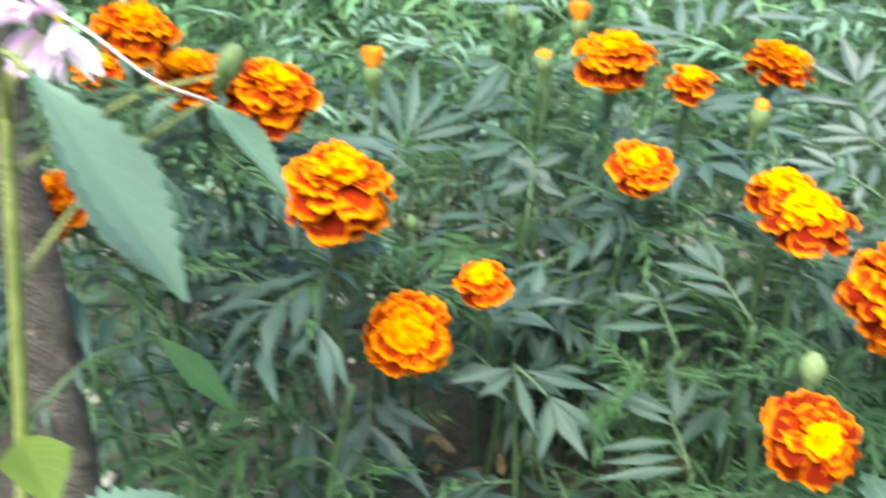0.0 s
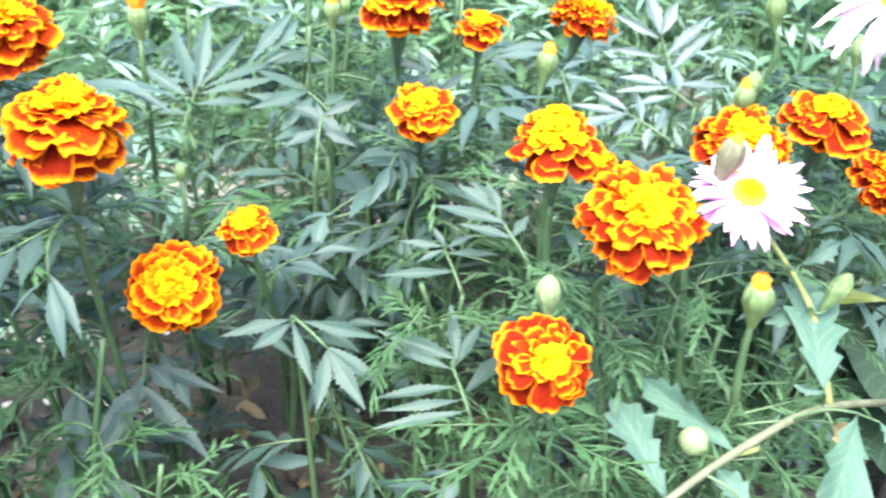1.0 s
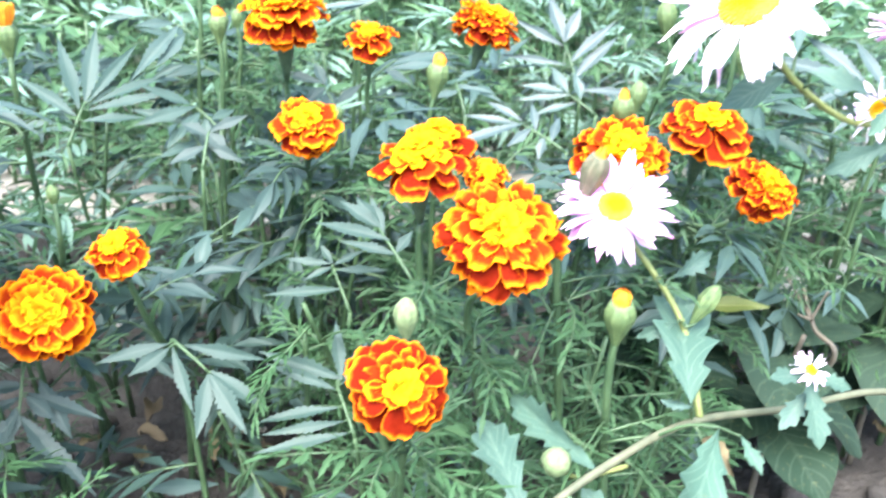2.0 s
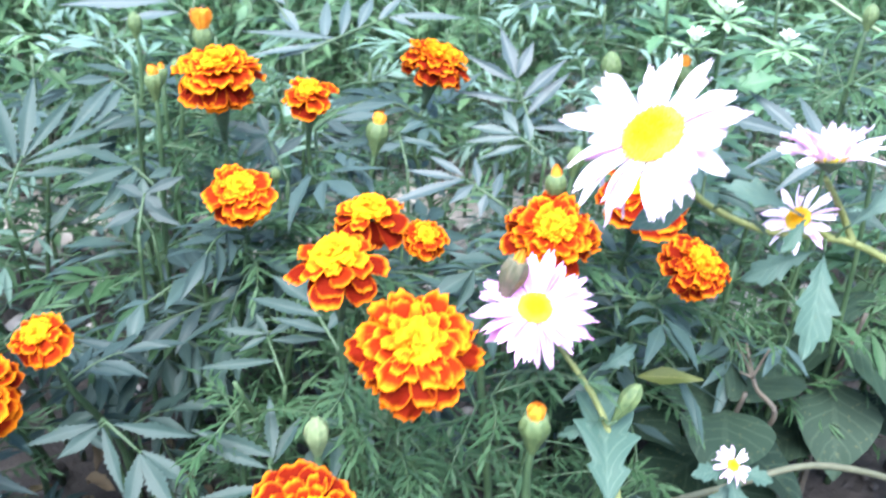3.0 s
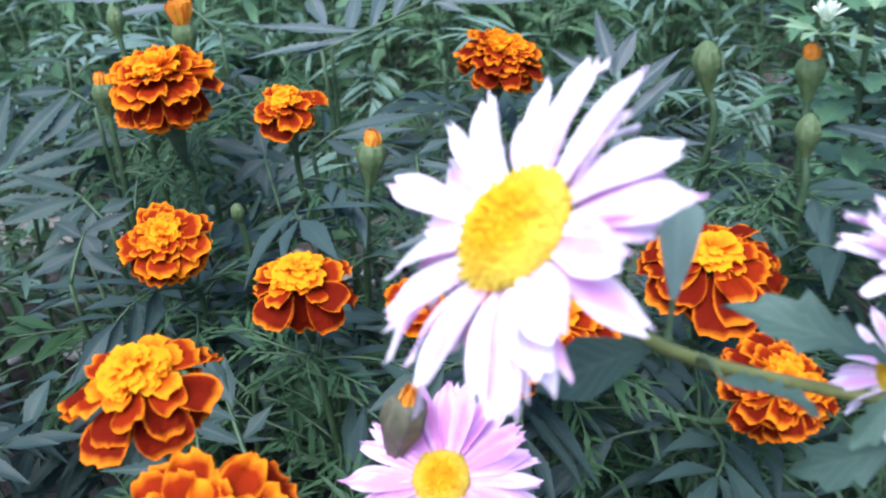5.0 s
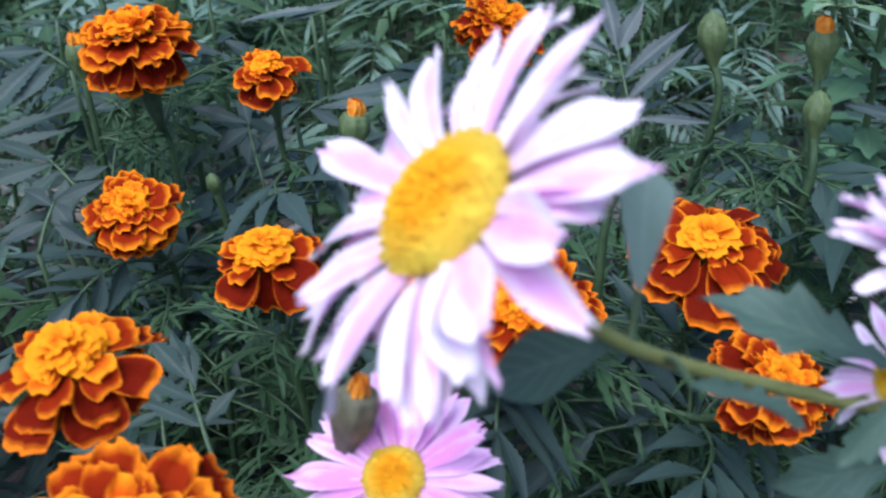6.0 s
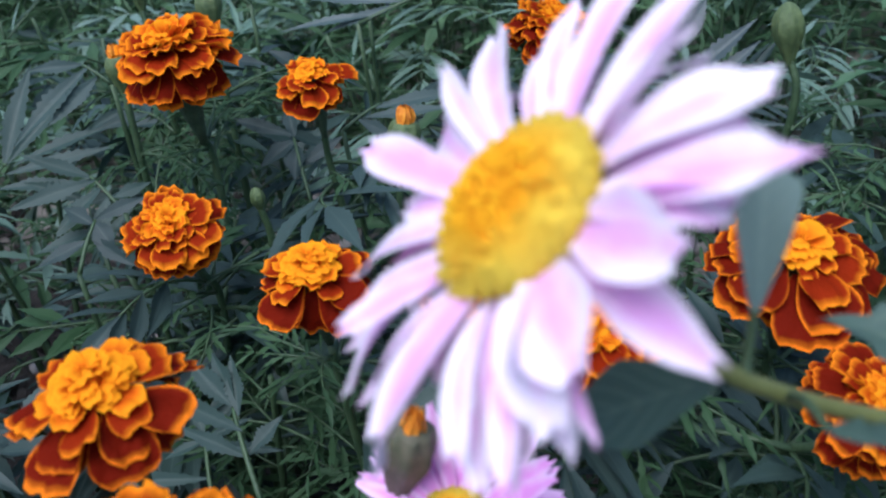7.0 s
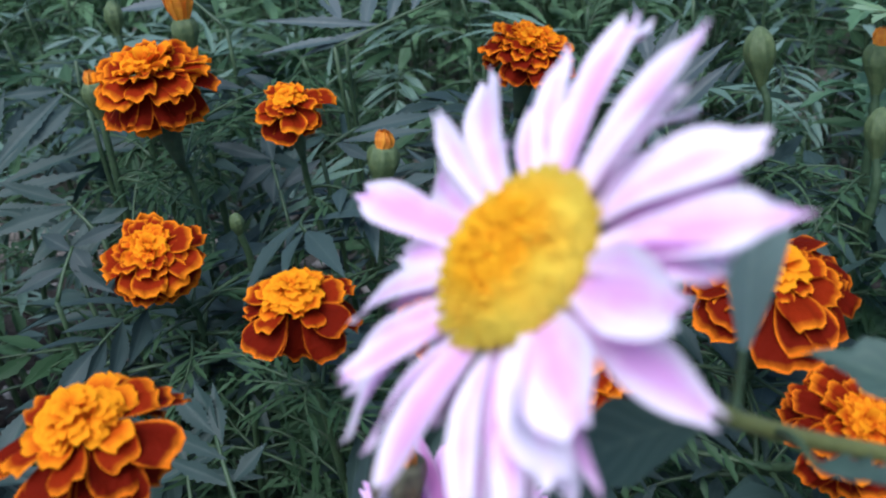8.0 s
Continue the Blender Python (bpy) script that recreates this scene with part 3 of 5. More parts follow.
def marigold(place, radius, style, normal, seed, base=None, leaves=12, top_gap=0.035, fern=0.75):
    """One flowering marigold stem from the soil to its head."""
    r = random.Random(seed)
    head = Vector(place)
    up = Vector(normal).normalized()
    head = head - up * radius * 0.22
    if base is None:
        base = (head.x + r.uniform(-0.02, 0.02) - up.x * 0.05, head.y + r.uniform(0.0, 0.05) + (0.09 if head.x < 0.05 else 0.0) - up.y * 0.05, 0)
    root = thing("marigold_plant", base, FLOWER_LABELS[style], "marigold", "marigold flowers in the bed")
    b = Vector(base)
    end = head - up * radius * (1.6 if style in STYLES else 0.9)
    line = bend([(0, 0, -0.01), (end - b) * 0.5 + Vector((r.uniform(-0.012, 0.012), r.uniform(-0.01, 0.012), 0)), end - b - up * 0.03, end - b + up * 0.004], 15)
    part("stem", Geo().add(*tube(line, [0.0028 - 0.0012 * i / len(line) for i in range(len(line))], 6)).mesh("stem", STEM), root)
    if style in STYLES:
        marigold_head(root, head - b, up, radius, style, seed)
    else:
        slim = radius * (0.875 if style == "bud_slim" else 1.1)
        m = axis_pose(head - b, up.cross(Vector((0.3, 0.8, 0.1))), up) @ Matrix.Diagonal((slim, slim, radius, 1))
        part("bud", BUDS[style], root, m)
    az = r.uniform(0, 360)
    for k in range(leaves):
        s = 0.30 + 0.68 * ((k + r.random()) / leaves) ** 0.8
        p = Vector(line[min(len(line) - 1, int(s * (len(line) - 1)))])
        if p.z > head.z - top_gap:
            p.z = head.z - top_gap - r.uniform(0, 0.02)
        az += 137 + r.uniform(-25, 25)
        kinds = FERN_LEAVES if r.random() < fern else BIG_LEAVES
        leaf_on(root, kinds, p, az, r.uniform(-5, 42) * (1.2 - 0.5 * s), r.uniform(-25, 25), r.uniform(0.75, 1.1), r)
    return root


# ---- the ground ----
def lines(lo, hi, step, far, growth=1.5):
    a = list(np.arange(lo, hi, step))
    d, x = step, hi
    while x < far:
        a.append(x)
        d *= growth
        x += d
    d, x = step, lo - step
    while x > -far:
        a.insert(0, x)
        d *= growth
        x -= d
    return a


def ground():
    xs, ys = lines(-0.8, 1.3, 0.02, 60), lines(-0.1, 1.6, 0.02, 60)
    v = []
    for y in ys:
        for x in xs:
            h = 0.0
            if abs(x) < 4 and abs(y) < 4:
                h = 0.02 * noise.noise((x * 5, y * 5, 0)) + 0.012 * noise.noise((x * 22, y * 22, 3)) + 0.006 * noise.noise((x * 50, y * 50, 3)) - 0.012
            v.append((x, y, h))
    w = len(xs)
    f = [(j * w + i, j * w + i + 1, (j + 1) * w + i + 1, (j + 1) * w + i) for j in range(len(ys) - 1) for i in range(w - 1)]
    ob = new("ground", Geo().add(v, f).mesh("ground", ground_material()))
    return tagged(ob, "dark crumbly garden soil turning to pale trodden earth", "soil", kind="structure")


ground()


def lump(r, size, squash=0.6):
    bm = bmesh.new()
    bmesh.ops.create_icosphere(bm, subdivisions=2, radius=1)
    k = r.uniform(0, 50)
    v = [tuple(size * (1 + 0.35 * noise.noise(p.co * 1.3 + Vector((k, 0, 0)))) * c * q for c, q in zip(p.co, (1, r_y, squash))) for r_y in (r.uniform(0.6, 0.95),) for p in bm.verts]
    f = [tuple(p.index for p in face.verts) for face in bm.faces]
    bm.free()
    return v, f


def clods():
    r = random.Random(5)
    g = Geo()
    for _ in range(1100):
        x, y = r.uniform(-0.6, 1.1), r.uniform(0.25, 1.5)
        v, f = lump(r, r.uniform(0.004, 0.013), 0.7)
        g.add(v, f, None, pose(x, y, 0.0, r.uniform(0, 60), 0, r.uniform(0, 360)))
    tagged(new("soil_clods", g.mesh("soil_clods", SOIL)), "small crumbly clods of dark soil", "soil", kind="stuff")


clods()


# Added chips stand in for bright specks of sky-lit ground between the leaves.
def chips():
    r = random.Random(6)
    g = Geo()
    for _ in range(170):
        y = r.uniform(0.62, 1.35)
        v, f = lump(r, r.uniform(0.003, 0.009), 0.5)
        g.add(v, f, None, pose(r.uniform(-0.5, 0.5) * (y + 0.5) + 0.25, y, 0.004, 0, 0, r.uniform(0, 360)))
    tagged(new("stone_chips", g.mesh("stone_chips", STONE)), "pale chips on the soil standing in for bright specks of ground", "stone chips", kind="stuff")


chips()
r = random.Random(11)
for x, y, s in [(0.64, 0.84, 0.035), (0.58, 0.80, 0.028), (0.72, 0.86, 0.03), (0.69, 0.78, 0.022), (0.52, 0.86, 0.03), (-0.12, 0.93, 0.015), (-0.05, 1.0, 0.013), (-0.20, 0.80, 0.012), (-0.33, 0.74, 0.016), (-0.28, 0.62, 0.012), (0.13, 1.05, 0.015), (0.36, 0.95, 0.02)]:
    v, f = lump(r, s, 0.5)
    ob = new("stone", Geo().add(v, f).mesh("stone", STONE))
    ob.matrix_world = pose(x, y, s * 0.12, 0, 0, r.uniform(0, 360))
    tagged(ob, "pale grey weathered stone lying on the soil", "stone", "stones on the soil")

# ---- marigolds in flower ----
FLOWERS = [
    ((-0.0204, 0.4809, 0.2214), 0.0315, "full", (0.05, -0.75, 0.65)),
    ((0.0224, 0.4813, 0.2589), 0.0180, "small", (-0.1, -0.4, 0.9)),
    ((0.1296, 0.5738, 0.2963), 0.0237, "full", (0.0, -0.48, 0.9)),
    ((0.1760, 0.4136, 0.3304), 0.0258, "open", (-0.05, -0.18, 1.0)),
    ((0.2049, 0.3606, 0.3143), 0.0318, "rich", (0.05, -0.5, 0.85)),
    ((0.1557, 0.3127, 0.2684), 0.0221, "wide", (0.1, -0.8, 0.6)),
    ((0.3001, 0.4742, 0.3060), 0.0297, "rich", (0.0, -0.55, 0.8)),
    ((0.3671, 0.5088, 0.3106), 0.0305, "wide", (0.0, -0.3, 0.95)),
    ((0.3821, 0.4570, 0.2873), 0.0228, "rich", (0.28, -0.5, 0.82)),
    ((0.1192, 0.6372, 0.3558), 0.0306, "full", (0.0, -0.30, 0.95)),
    ((0.1777, 0.6554, 0.3321), 0.0208, "small", (0.0, -0.25, 0.97)),
    ((0.2960, 0.8017, 0.3137), 0.0333, "rich", (0.22, -0.14, 0.95)),
    ((0.2035, 0.5183, 0.3034), 0.0255, "open", (0.0, -0.24, 0.97)),
    ((0.2453, 0.5680, 0.2588), 0.0170, "small", (0.1, -0.5, 0.8)),
    ((-0.0521, 0.4433, 0.3358), 0.0325, "full", (0.1, -0.25, 0.95)),
    ((-0.0949, 0.5156, 0.3643), 0.0299, "full", (0.35, -0.25, 0.9)),
    ((-0.1391, 0.4986, 0.3773), 0.0235, "full", (-0.1, -0.3, 0.95)),
    ((-0.1521, 0.4680, 0.4079), 0.0224, "full", (0.2, -0.3, 0.9)),
    ((-0.2050, 0.5475, 0.3669), 0.0165, "small", (0.0, -0.3, 0.9)),
    ((-0.1950, 0.4240, 0.3319), 0.0215, "full", (-0.5, -0.3, 0.8)),
]
BUD_LIST = [
    ((0.2232, 0.6352, 0.3091), 0.0151, "bud_wide", (0.15, 0.0, 1)), ((0.1612, 0.3467, 0.2822), 0.0102, "bud_pale", (0.0, 0.0, 1)),
    ((0.2546, 0.3431, 0.2789), 0.0136, "bud_wide", (0.0, -0.1, 1)), ((0.3958, 0.6597, 0.3406), 0.0139, "bud_green", (-0.1, 0.0, 1)),
    ((0.4371, 0.6270, 0.3452), 0.0137, "bud_wide", (0.0, 0.0, 1)), ((0.1061, 0.7335, 0.3522), 0.0146, "bud_open", (0.0, 0.0, 1)),
    ((0.0744, 0.6759, 0.3366), 0.0125, "bud_wide", (0.0, 0.0, 1)), ((0.2574, 0.3965, 0.3262), 0.0159, "bud_slim", (0.3, -0.1, 1)),
    ((0.4283, 0.5952, 0.3246), 0.0111, "bud_green", (0.0, 0.0, 1)), ((0.1520, 0.6229, 0.2836), 0.0069, "bud_green", (0.0, -0.2, 1)),
    ((0.3083, 0.5021, 0.3219), 0.0120, "bud_tip", (0.0, 0.0, 1)), ((0.3393, 0.5581, 0.3117), 0.0108, "bud_green", (0.1, 0.0, 1)),
    ((-0.0460, 0.6060, 0.3470), 0.0135, "bud_open", (0.0, 0.0, 1)), ((0.075, 0.725, 0.327), 0.0088, "bud_tip", (0.0, 0.0, 1)),
    ((0.085, 0.735, 0.327), 0.0080, "bud_green", (0.0, 0.0, 1)), ((0.056, 0.761, 0.355), 0.0104, "bud_green", (0.0, 0.0, 1)),
    ((-0.020, 0.545, 0.265), 0.0072, "bud_green", (0.0, 0.0, 1)), ((0.560, 0.610, 0.385), 0.0100, "bud_green", (0.1, 0.0, 1)),
]
# large leaves: foot and tip of the midrib, upper side, leaflets as (aside, along, degrees from the midrib, length, width) in millimetres
LARGE_LEAVES = []
LARGE_LEAVES.append(((0.0448, 0.4929, 0.1911), (0.0655, 0.4772, 0.1764), (0.05, -0.64, 0.76), LEAF_BLUE, [(3.1, 3.3, 29, 43.1, 8.1), (0.4, 29.4, 54, 39.1, 10.7), (0.7, 30.6, 16, 42.2, 11.4), (-1.2, 29.6, -8, 40.3, 10.1), (-1.8, 7.4, -32, 49.2, 8.8), (4.7, 2.6, 99, 27.5, 9.5), (3.7, 0.6, 121, 41.9, 8.1)]))
LARGE_LEAVES.append(((0.1454, 0.4383, 0.1506), (0.1367, 0.466, 0.1712), (-0.06, -0.61, 0.79), LEAF_BLUE, [(5.2, 35.6, -52, 52.6, 10.0), (-1.6, 30.7, -50, 43.2, 7.3), (-3.3, 20.5, -80, 48.6, 7.9), (-2.9, 11.5, -81, 46.8, 6.5), (-2.9, 4.5, -82, 53.8, 7.8), (2.6, 32.9, 47, 32.0, 8.6), (3.1, 34.5, 14, 39.4, 8.6)]))
LARGE_LEAVES.append(((0.1492, 0.5088, 0.1921), (0.1401, 0.5355, 0.2123), (-0.06, -0.62, 0.79), LEAF_BLUE, [(0.0, 34.8, -62, 30.2, 5.3), (0.3, 33.4, -96, 21.0, 5.3), (0.2, 16.1, -76, 48.2, 7.0), (1.4, 30.1, 109, 33.4, 6.0), (1.1, 33.5, 83, 21.5, 5.3), (0.7, 34.5, -12, 16.4, 5.0)]))
LARGE_LEAVES.append(((0.1833, 0.4787, 0.2272), (0.1659, 0.5119, 0.2487), (-0.1, -0.58, 0.81), LEAF_BLUE, [(1.6, 29.1, -42, 48.8, 8.6), (0.3, 40.4, -23, 29.9, 9.4), (1.7, 41.4, -8, 24.8, 8.7), (1.5, 35.7, 10, 25.1, 7.3), (1.2, 18.4, -44, 36.2, 6.6), (0.7, 20.9, 63, 18.4, 7.3)]))
LARGE_LEAVES.append(((-0.0482, 0.5296, 0.1649), (-0.0488, 0.4988, 0.1401), (0.18, -0.62, 0.76), LEAF_BLUE, [(0.3, 36.1, 35, 41.5, 13.3), (-0.3, 39.6, 27, 56.3, 12.5), (-0.8, 37.8, -39, 42.3, 12.5), (-1.6, 39.6, -44, 65.5, 10.3), (2.2, 32.6, 2, 20.2, 8.9), (-3.0, 25.4, -48, 24.1, 10.4), (-3.5, 23.6, -68, 49.0, 8.9), (0.2, 25.5, 58, 42.8, 11.1), (-9.3, 14.5, -28, 43.4, 13.4), (-3.1, 18.2, 82, 28.6, 9.7)]))
LARGE_LEAVES.append(((0.3792, 0.7889, 0.2412), (0.3712, 0.8213, 0.2812), (-0.18, -0.78, 0.6), LEAF_SHEEN, [(-0.0, 52.1, -1, 53.9, 13.9), (0.6, 52.5, 38, 37.3, 12.5), (-1.7, 49.2, -46, 52.6, 9.3), (-1.2, 31.9, 62, 56.9, 12.4), (-1.4, 17.3, 59, 58.7, 12.4), (-4.2, 31.2, -66, 64.0, 6.9), (-1.0, 5.1, 105, 58.3, 7.3)]))
LARGE_LEAVES.append(((0.374, 0.7285, 0.2419), (0.3506, 0.7517, 0.2565), (-0.15, -0.63, 0.76), LEAF_SHEEN, [(-0.4, 32.8, -31, 41.2, 9.4), (1.0, 31.2, 23, 31.2, 10.3), (0.6, 28.1, -46, 46.9, 7.7), (2.5, 18.6, 41, 28.9, 10.2), (-2.1, 20.3, -57, 41.6, 7.6)]))
LARGE_LEAVES.append(((0.311, 0.6078, 0.2543), (0.2813, 0.6325, 0.2696), (-0.1, -0.6, 0.79), LEAF_SHEEN, [(0.6, 37.6, -58, 63.3, 9.2), (0.1, 39.5, -27, 42.7, 7.1), (1.5, 39.6, -4, 31.1, 7.1), (0.0, 30.5, -79, 24.4, 7.7), (-0.2, 19.3, -111, 19.6, 7.7), (1.2, 27.0, 49, 25.7, 7.0), (0.5, 13.3, 70, 25.5, 7.7)]))
LARGE_LEAVES.append(((0.1801, 0.7693, 0.3246), (0.2556, 0.7951, 0.3467), (-0.0, -0.65, 0.76), LEAF_SHEEN, [(-0.9, 18.4, -57, 47.9, 10.9), (-0.7, 34.2, -51, 45.0, 10.1), (-0.5, 50.2, -40, 36.2, 11.0), (-0.6, 69.0, -21, 33.4, 9.4), (-0.0, 82.8, 28, 62.9, 7.7), (0.7, 77.7, 47, 23.9, 6.8), (0.5, 31.3, -152, 76.1, 7.6), (1.2, 17.4, -161, 66.0, 7.5), (0.7, 26.7, -172, 49.6, 6.7)]))
LARGE_LEAVES.append(((0.1812, 0.7996, 0.3235), (0.1442, 0.8552, 0.3753), (0.05, -0.66, 0.75), LEAF_SHEEN, [(1.4, 78.0, 171, 36.5, 20.2), (0.4, 67.0, -43, 48.8, 9.1), (0.9, 41.2, 178, 34.2, 12.5), (0.0, 84.5, -32, 39.5, 12.0), (1.4, 82.7, 62, 33.8, 13.8)]))
LARGE_LEAVES.append(((0.1127, 0.7861, 0.3356), (0.0663, 0.8139, 0.3674), (0.12, -0.65, 0.75), LEAF_SHEEN, [(-0.9, 46.2, -47, 82.5, 11.4), (-0.9, 56.7, -34, 68.9, 8.0), (-0.0, 62.7, -18, 55.1, 8.9), (-2.6, 34.1, -55, 46.5, 7.8), (0.0, 52.2, 68, 34.3, 10.6)]))
LARGE_LEAVES.append(((0.1608, 0.679, 0.254), (0.1476, 0.7114, 0.2783), (0.06, -0.58, 0.81), LEAF_BLUE, [(0.0, 42.6, -55, 40.4, 8.7), (0.8, 40.4, -113, 25.3, 11.0), (1.1, 36.5, -163, 22.7, 12.6), (0.7, 42.4, 1, 23.0, 9.5), (0.2, 22.8, 69, 29.8, 8.6)]))
LARGE_LEAVES.append(((0.5194, 0.5503, 0.304), (0.5043, 0.5699, 0.3109), (-0.36, -0.55, 0.76), LEAF_SHEEN, [(-0.0, 25.7, -15, 85.4, 10.6), (0.9, 25.7, 9, 53.3, 11.3), (-1.2, 24.9, -65, 47.4, 8.5), (0.4, 5.5, -71, 48.7, 9.5), (0.4, 9.1, 35, 52.5, 9.5), (0.6, 3.9, 94, 33.2, 8.4)]))
LARGE_LEAVES.append(((0.0678, 0.626, 0.2424), (0.0476, 0.6584, 0.2679), (0.16, -0.54, 0.82), LEAF_BLUE, [(0.0, 45.9, -125, 25.5, 9.1), (1.4, 40.7, 177, 27.2, 12.1), (0.5, 47.0, -48, 39.4, 9.9), (1.5, 45.2, 87, 12.7, 7.6), (1.2, 27.5, -96, 32.3, 9.0)]))
LARGE_LEAVES.append(((0.1827, 0.6835, 0.2912), (0.2017, 0.6966, 0.3005), (0.03, -0.6, 0.8), LEAF_BLUE, [(-0.0, 19.8, 27, 50.8, 8.3), (0.6, 11.8, 34, 50.8, 7.5), (0.3, 9.6, 69, 24.4, 7.5)]))
LARGE_LEAVES.append(((0.2453, 0.6473, 0.2711), (0.2426, 0.673, 0.2895), (-0.03, -0.58, 0.81), LEAF_BLUE, [(1.4, 29.2, 124, 38.9, 6.6), (1.1, 31.5, 64, 23.8, 6.6), (0.7, 25.1, 109, 29.5, 5.9), (1.1, 22.9, -100, 23.8, 6.6)]))
LARGE_LEAVES.append(((0.0575, 0.6987, 0.3181), (0.0426, 0.7013, 0.329), (0.34, -0.7, 0.63), LEAF_BLUE, [(0.5, 15.3, -86, 58.1, 11.6), (-0.7, 8.8, -87, 38.6, 10.2), (0.0, 18.6, -43, 29.1, 8.2)]))
LARGE_LEAVES.append(((0.0721, 0.6484, 0.2654), (0.0524, 0.6597, 0.2821), (0.3, -0.59, 0.75), LEAF_BLUE, [(0.5, 26.5, -32, 38.7, 8.5), (0.2, 23.7, -70, 46.7, 9.8), (0.3, 19.2, -100, 33.7, 9.1), (-0.5, 13.4, -131, 27.4, 10.4), (0.7, 10.2, 105, 20.6, 7.8)]))
LARGE_LEAVES.append(((-0.0393, 0.6861, 0.2447), (-0.0287, 0.7142, 0.2698), (0.15, -0.69, 0.71), LEAF_BLUE, [(-1.6, 31.1, -31, 65.5, 12.6), (0.7, 36.9, -10, 68.0, 13.6), (2.1, 38.8, 17, 66.8, 10.0), (4.4, 38.1, 43, 77.4, 9.1), (3.9, 33.0, 56, 66.4, 9.0), (-2.1, 26.0, -68, 53.6, 10.8), (3.0, 22.8, 63, 47.2, 9.0), (-0.5, 14.3, -99, 42.1, 9.8)]))
LARGE_LEAVES.append(((0.0606, 0.6099, 0.2514), (0.0651, 0.6302, 0.2709), (0.01, -0.69, 0.72), LEAF_BLUE, [(0.2, 27.2, 131, 18.6, 11.9), (-0.5, 26.2, -68, 21.5, 9.5), (0.8, 28.6, 59, 29.0, 8.0), (-0.1, 17.4, -127, 28.8, 8.7), (0.4, 19.7, 115, 29.2, 8.7)]))
# rough way from the bed to the camera, kept free of leaves
TO_CAMERA = Vector((0.05, -0.83, 0.45)).normalized()
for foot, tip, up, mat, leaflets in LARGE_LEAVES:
    HEADS.append(((Vector(foot) + Vector(tip) * 2) / 3, 0.022, TO_CAMERA))
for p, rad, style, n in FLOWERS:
    HEADS.append((Vector(p), rad, TO_CAMERA))
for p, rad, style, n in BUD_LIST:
    HEADS.append((Vector(p), rad * 0.7, TO_CAMERA))
for k, (p, rad, style, n) in enumerate(FLOWERS):
    marigold(p, rad, style, n, 100 + k, leaves=0 if k == 5 else 5 if k in (0, 1) else 20 if k in (3, 4) else 24, fern=0.2 if k in (0, 1, 5) else 0.95 if k in (3, 4) else 0.7, top_gap=0.07 if k in (3, 4) else 0.035)
for k, (p, rad, style, n) in enumerate(BUD_LIST):
    marigold(p, rad * 1.12, style, n, 300 + k, leaves=12 if p[1] < 0.42 else 16, top_gap=0.06 if p[1] < 0.42 else 0.045, fern=1.0 if p[1] < 0.42 else 0.8)


# ---- leafy marigold plants between the flowers ----
def canopy(x, y):
    return float(np.interp(y, [0.3, 0.38, 0.46, 0.55, 0.65, 0.8, 1.0, 1.3], [0.08, 0.10, 0.13, 0.195, 0.255, 0.30, 0.33, 0.36]))


def leafy_plant(x, y, top, seed, leaves=15, low=False, fine=False):
    r = random.Random(seed)
    root = thing("marigold_plant", (x, y, 0), "leafy green marigold plant with toothed feathered leaves", "marigold", "leafy marigold plants")
    lean = Vector((r.uniform(-0.04, 0.04), r.uniform(-0.05, 0.02), 0))
    line = bend([(0, 0, -0.01), Vector((0, 0, top * 0.45)) + lean * 0.3, Vector((0, 0, top * 0.85)) + lean], 12)
    part("stem", Geo().add(*tube(line, [0.003 - 0.0016 * i / len(line) for i in range(len(line))], 5)).mesh("stem", STEM), root)
    az = r.uniform(0, 360)
    feathery = fine or r.random() < (0.3 if low else 0.42)
    for k in range(leaves):
        s = 0.25 + 0.75 * (k + r.random()) / leaves
        p = line[min(len(line) - 1, int(s * (len(line) - 1)))]
        az += 137 + r.uniform(-30, 30)
        kinds = FERN_LEAVES if feathery or r.random() < 0.25 else FRESH_BIG if r.random() < (0.5 if y > 0.85 else 0.35) else BIG_LEAVES
        if kinds is BIG_LEAVES and y > 0.62 and r.random() < (0.45 if x > 0.25 else 0.15):
            kinds = FLAT_LEAVES
        # paler leaf copies towards the back paint in the bright, hazy light there
        if y > 0.72 and r.random() < 0.2:
            kinds = LIT_LEAVES
        lift = r.uniform(-65, -20) if low else r.uniform(-10, 40)
        leaf_on(root, kinds, p, az, lift, r.uniform(-25, 25), r.uniform(0.75, 1.15) * (0.75 + 0.3 * s), r)


r = random.Random(21)
k = 0
for j in range(9):
    y = 0.42 + j * 0.105
    for i in range(-6 - j // 2, 10 + j // 2):
        x = i * 0.115 + (0.055 if j % 2 else 0) + r.uniform(-0.03, 0.03)
        yy = y + r.uniform(-0.03, 0.03)
        k += 1
        if yy < 0.56 and x > 0.27 or yy < 0.62 and 0.03 < x < 0.11:
            continue
        near = yy < (0.58 if -0.3 < x < 0.22 else 0.52)
        if near and r.random() < (0.15 if x < 0.03 else 0.4):
            continue
        leafy_plant(x, yy, canopy(x, yy) * r.uniform(0.85, 1.05), 1000 + k, 6 if near else 19, near)

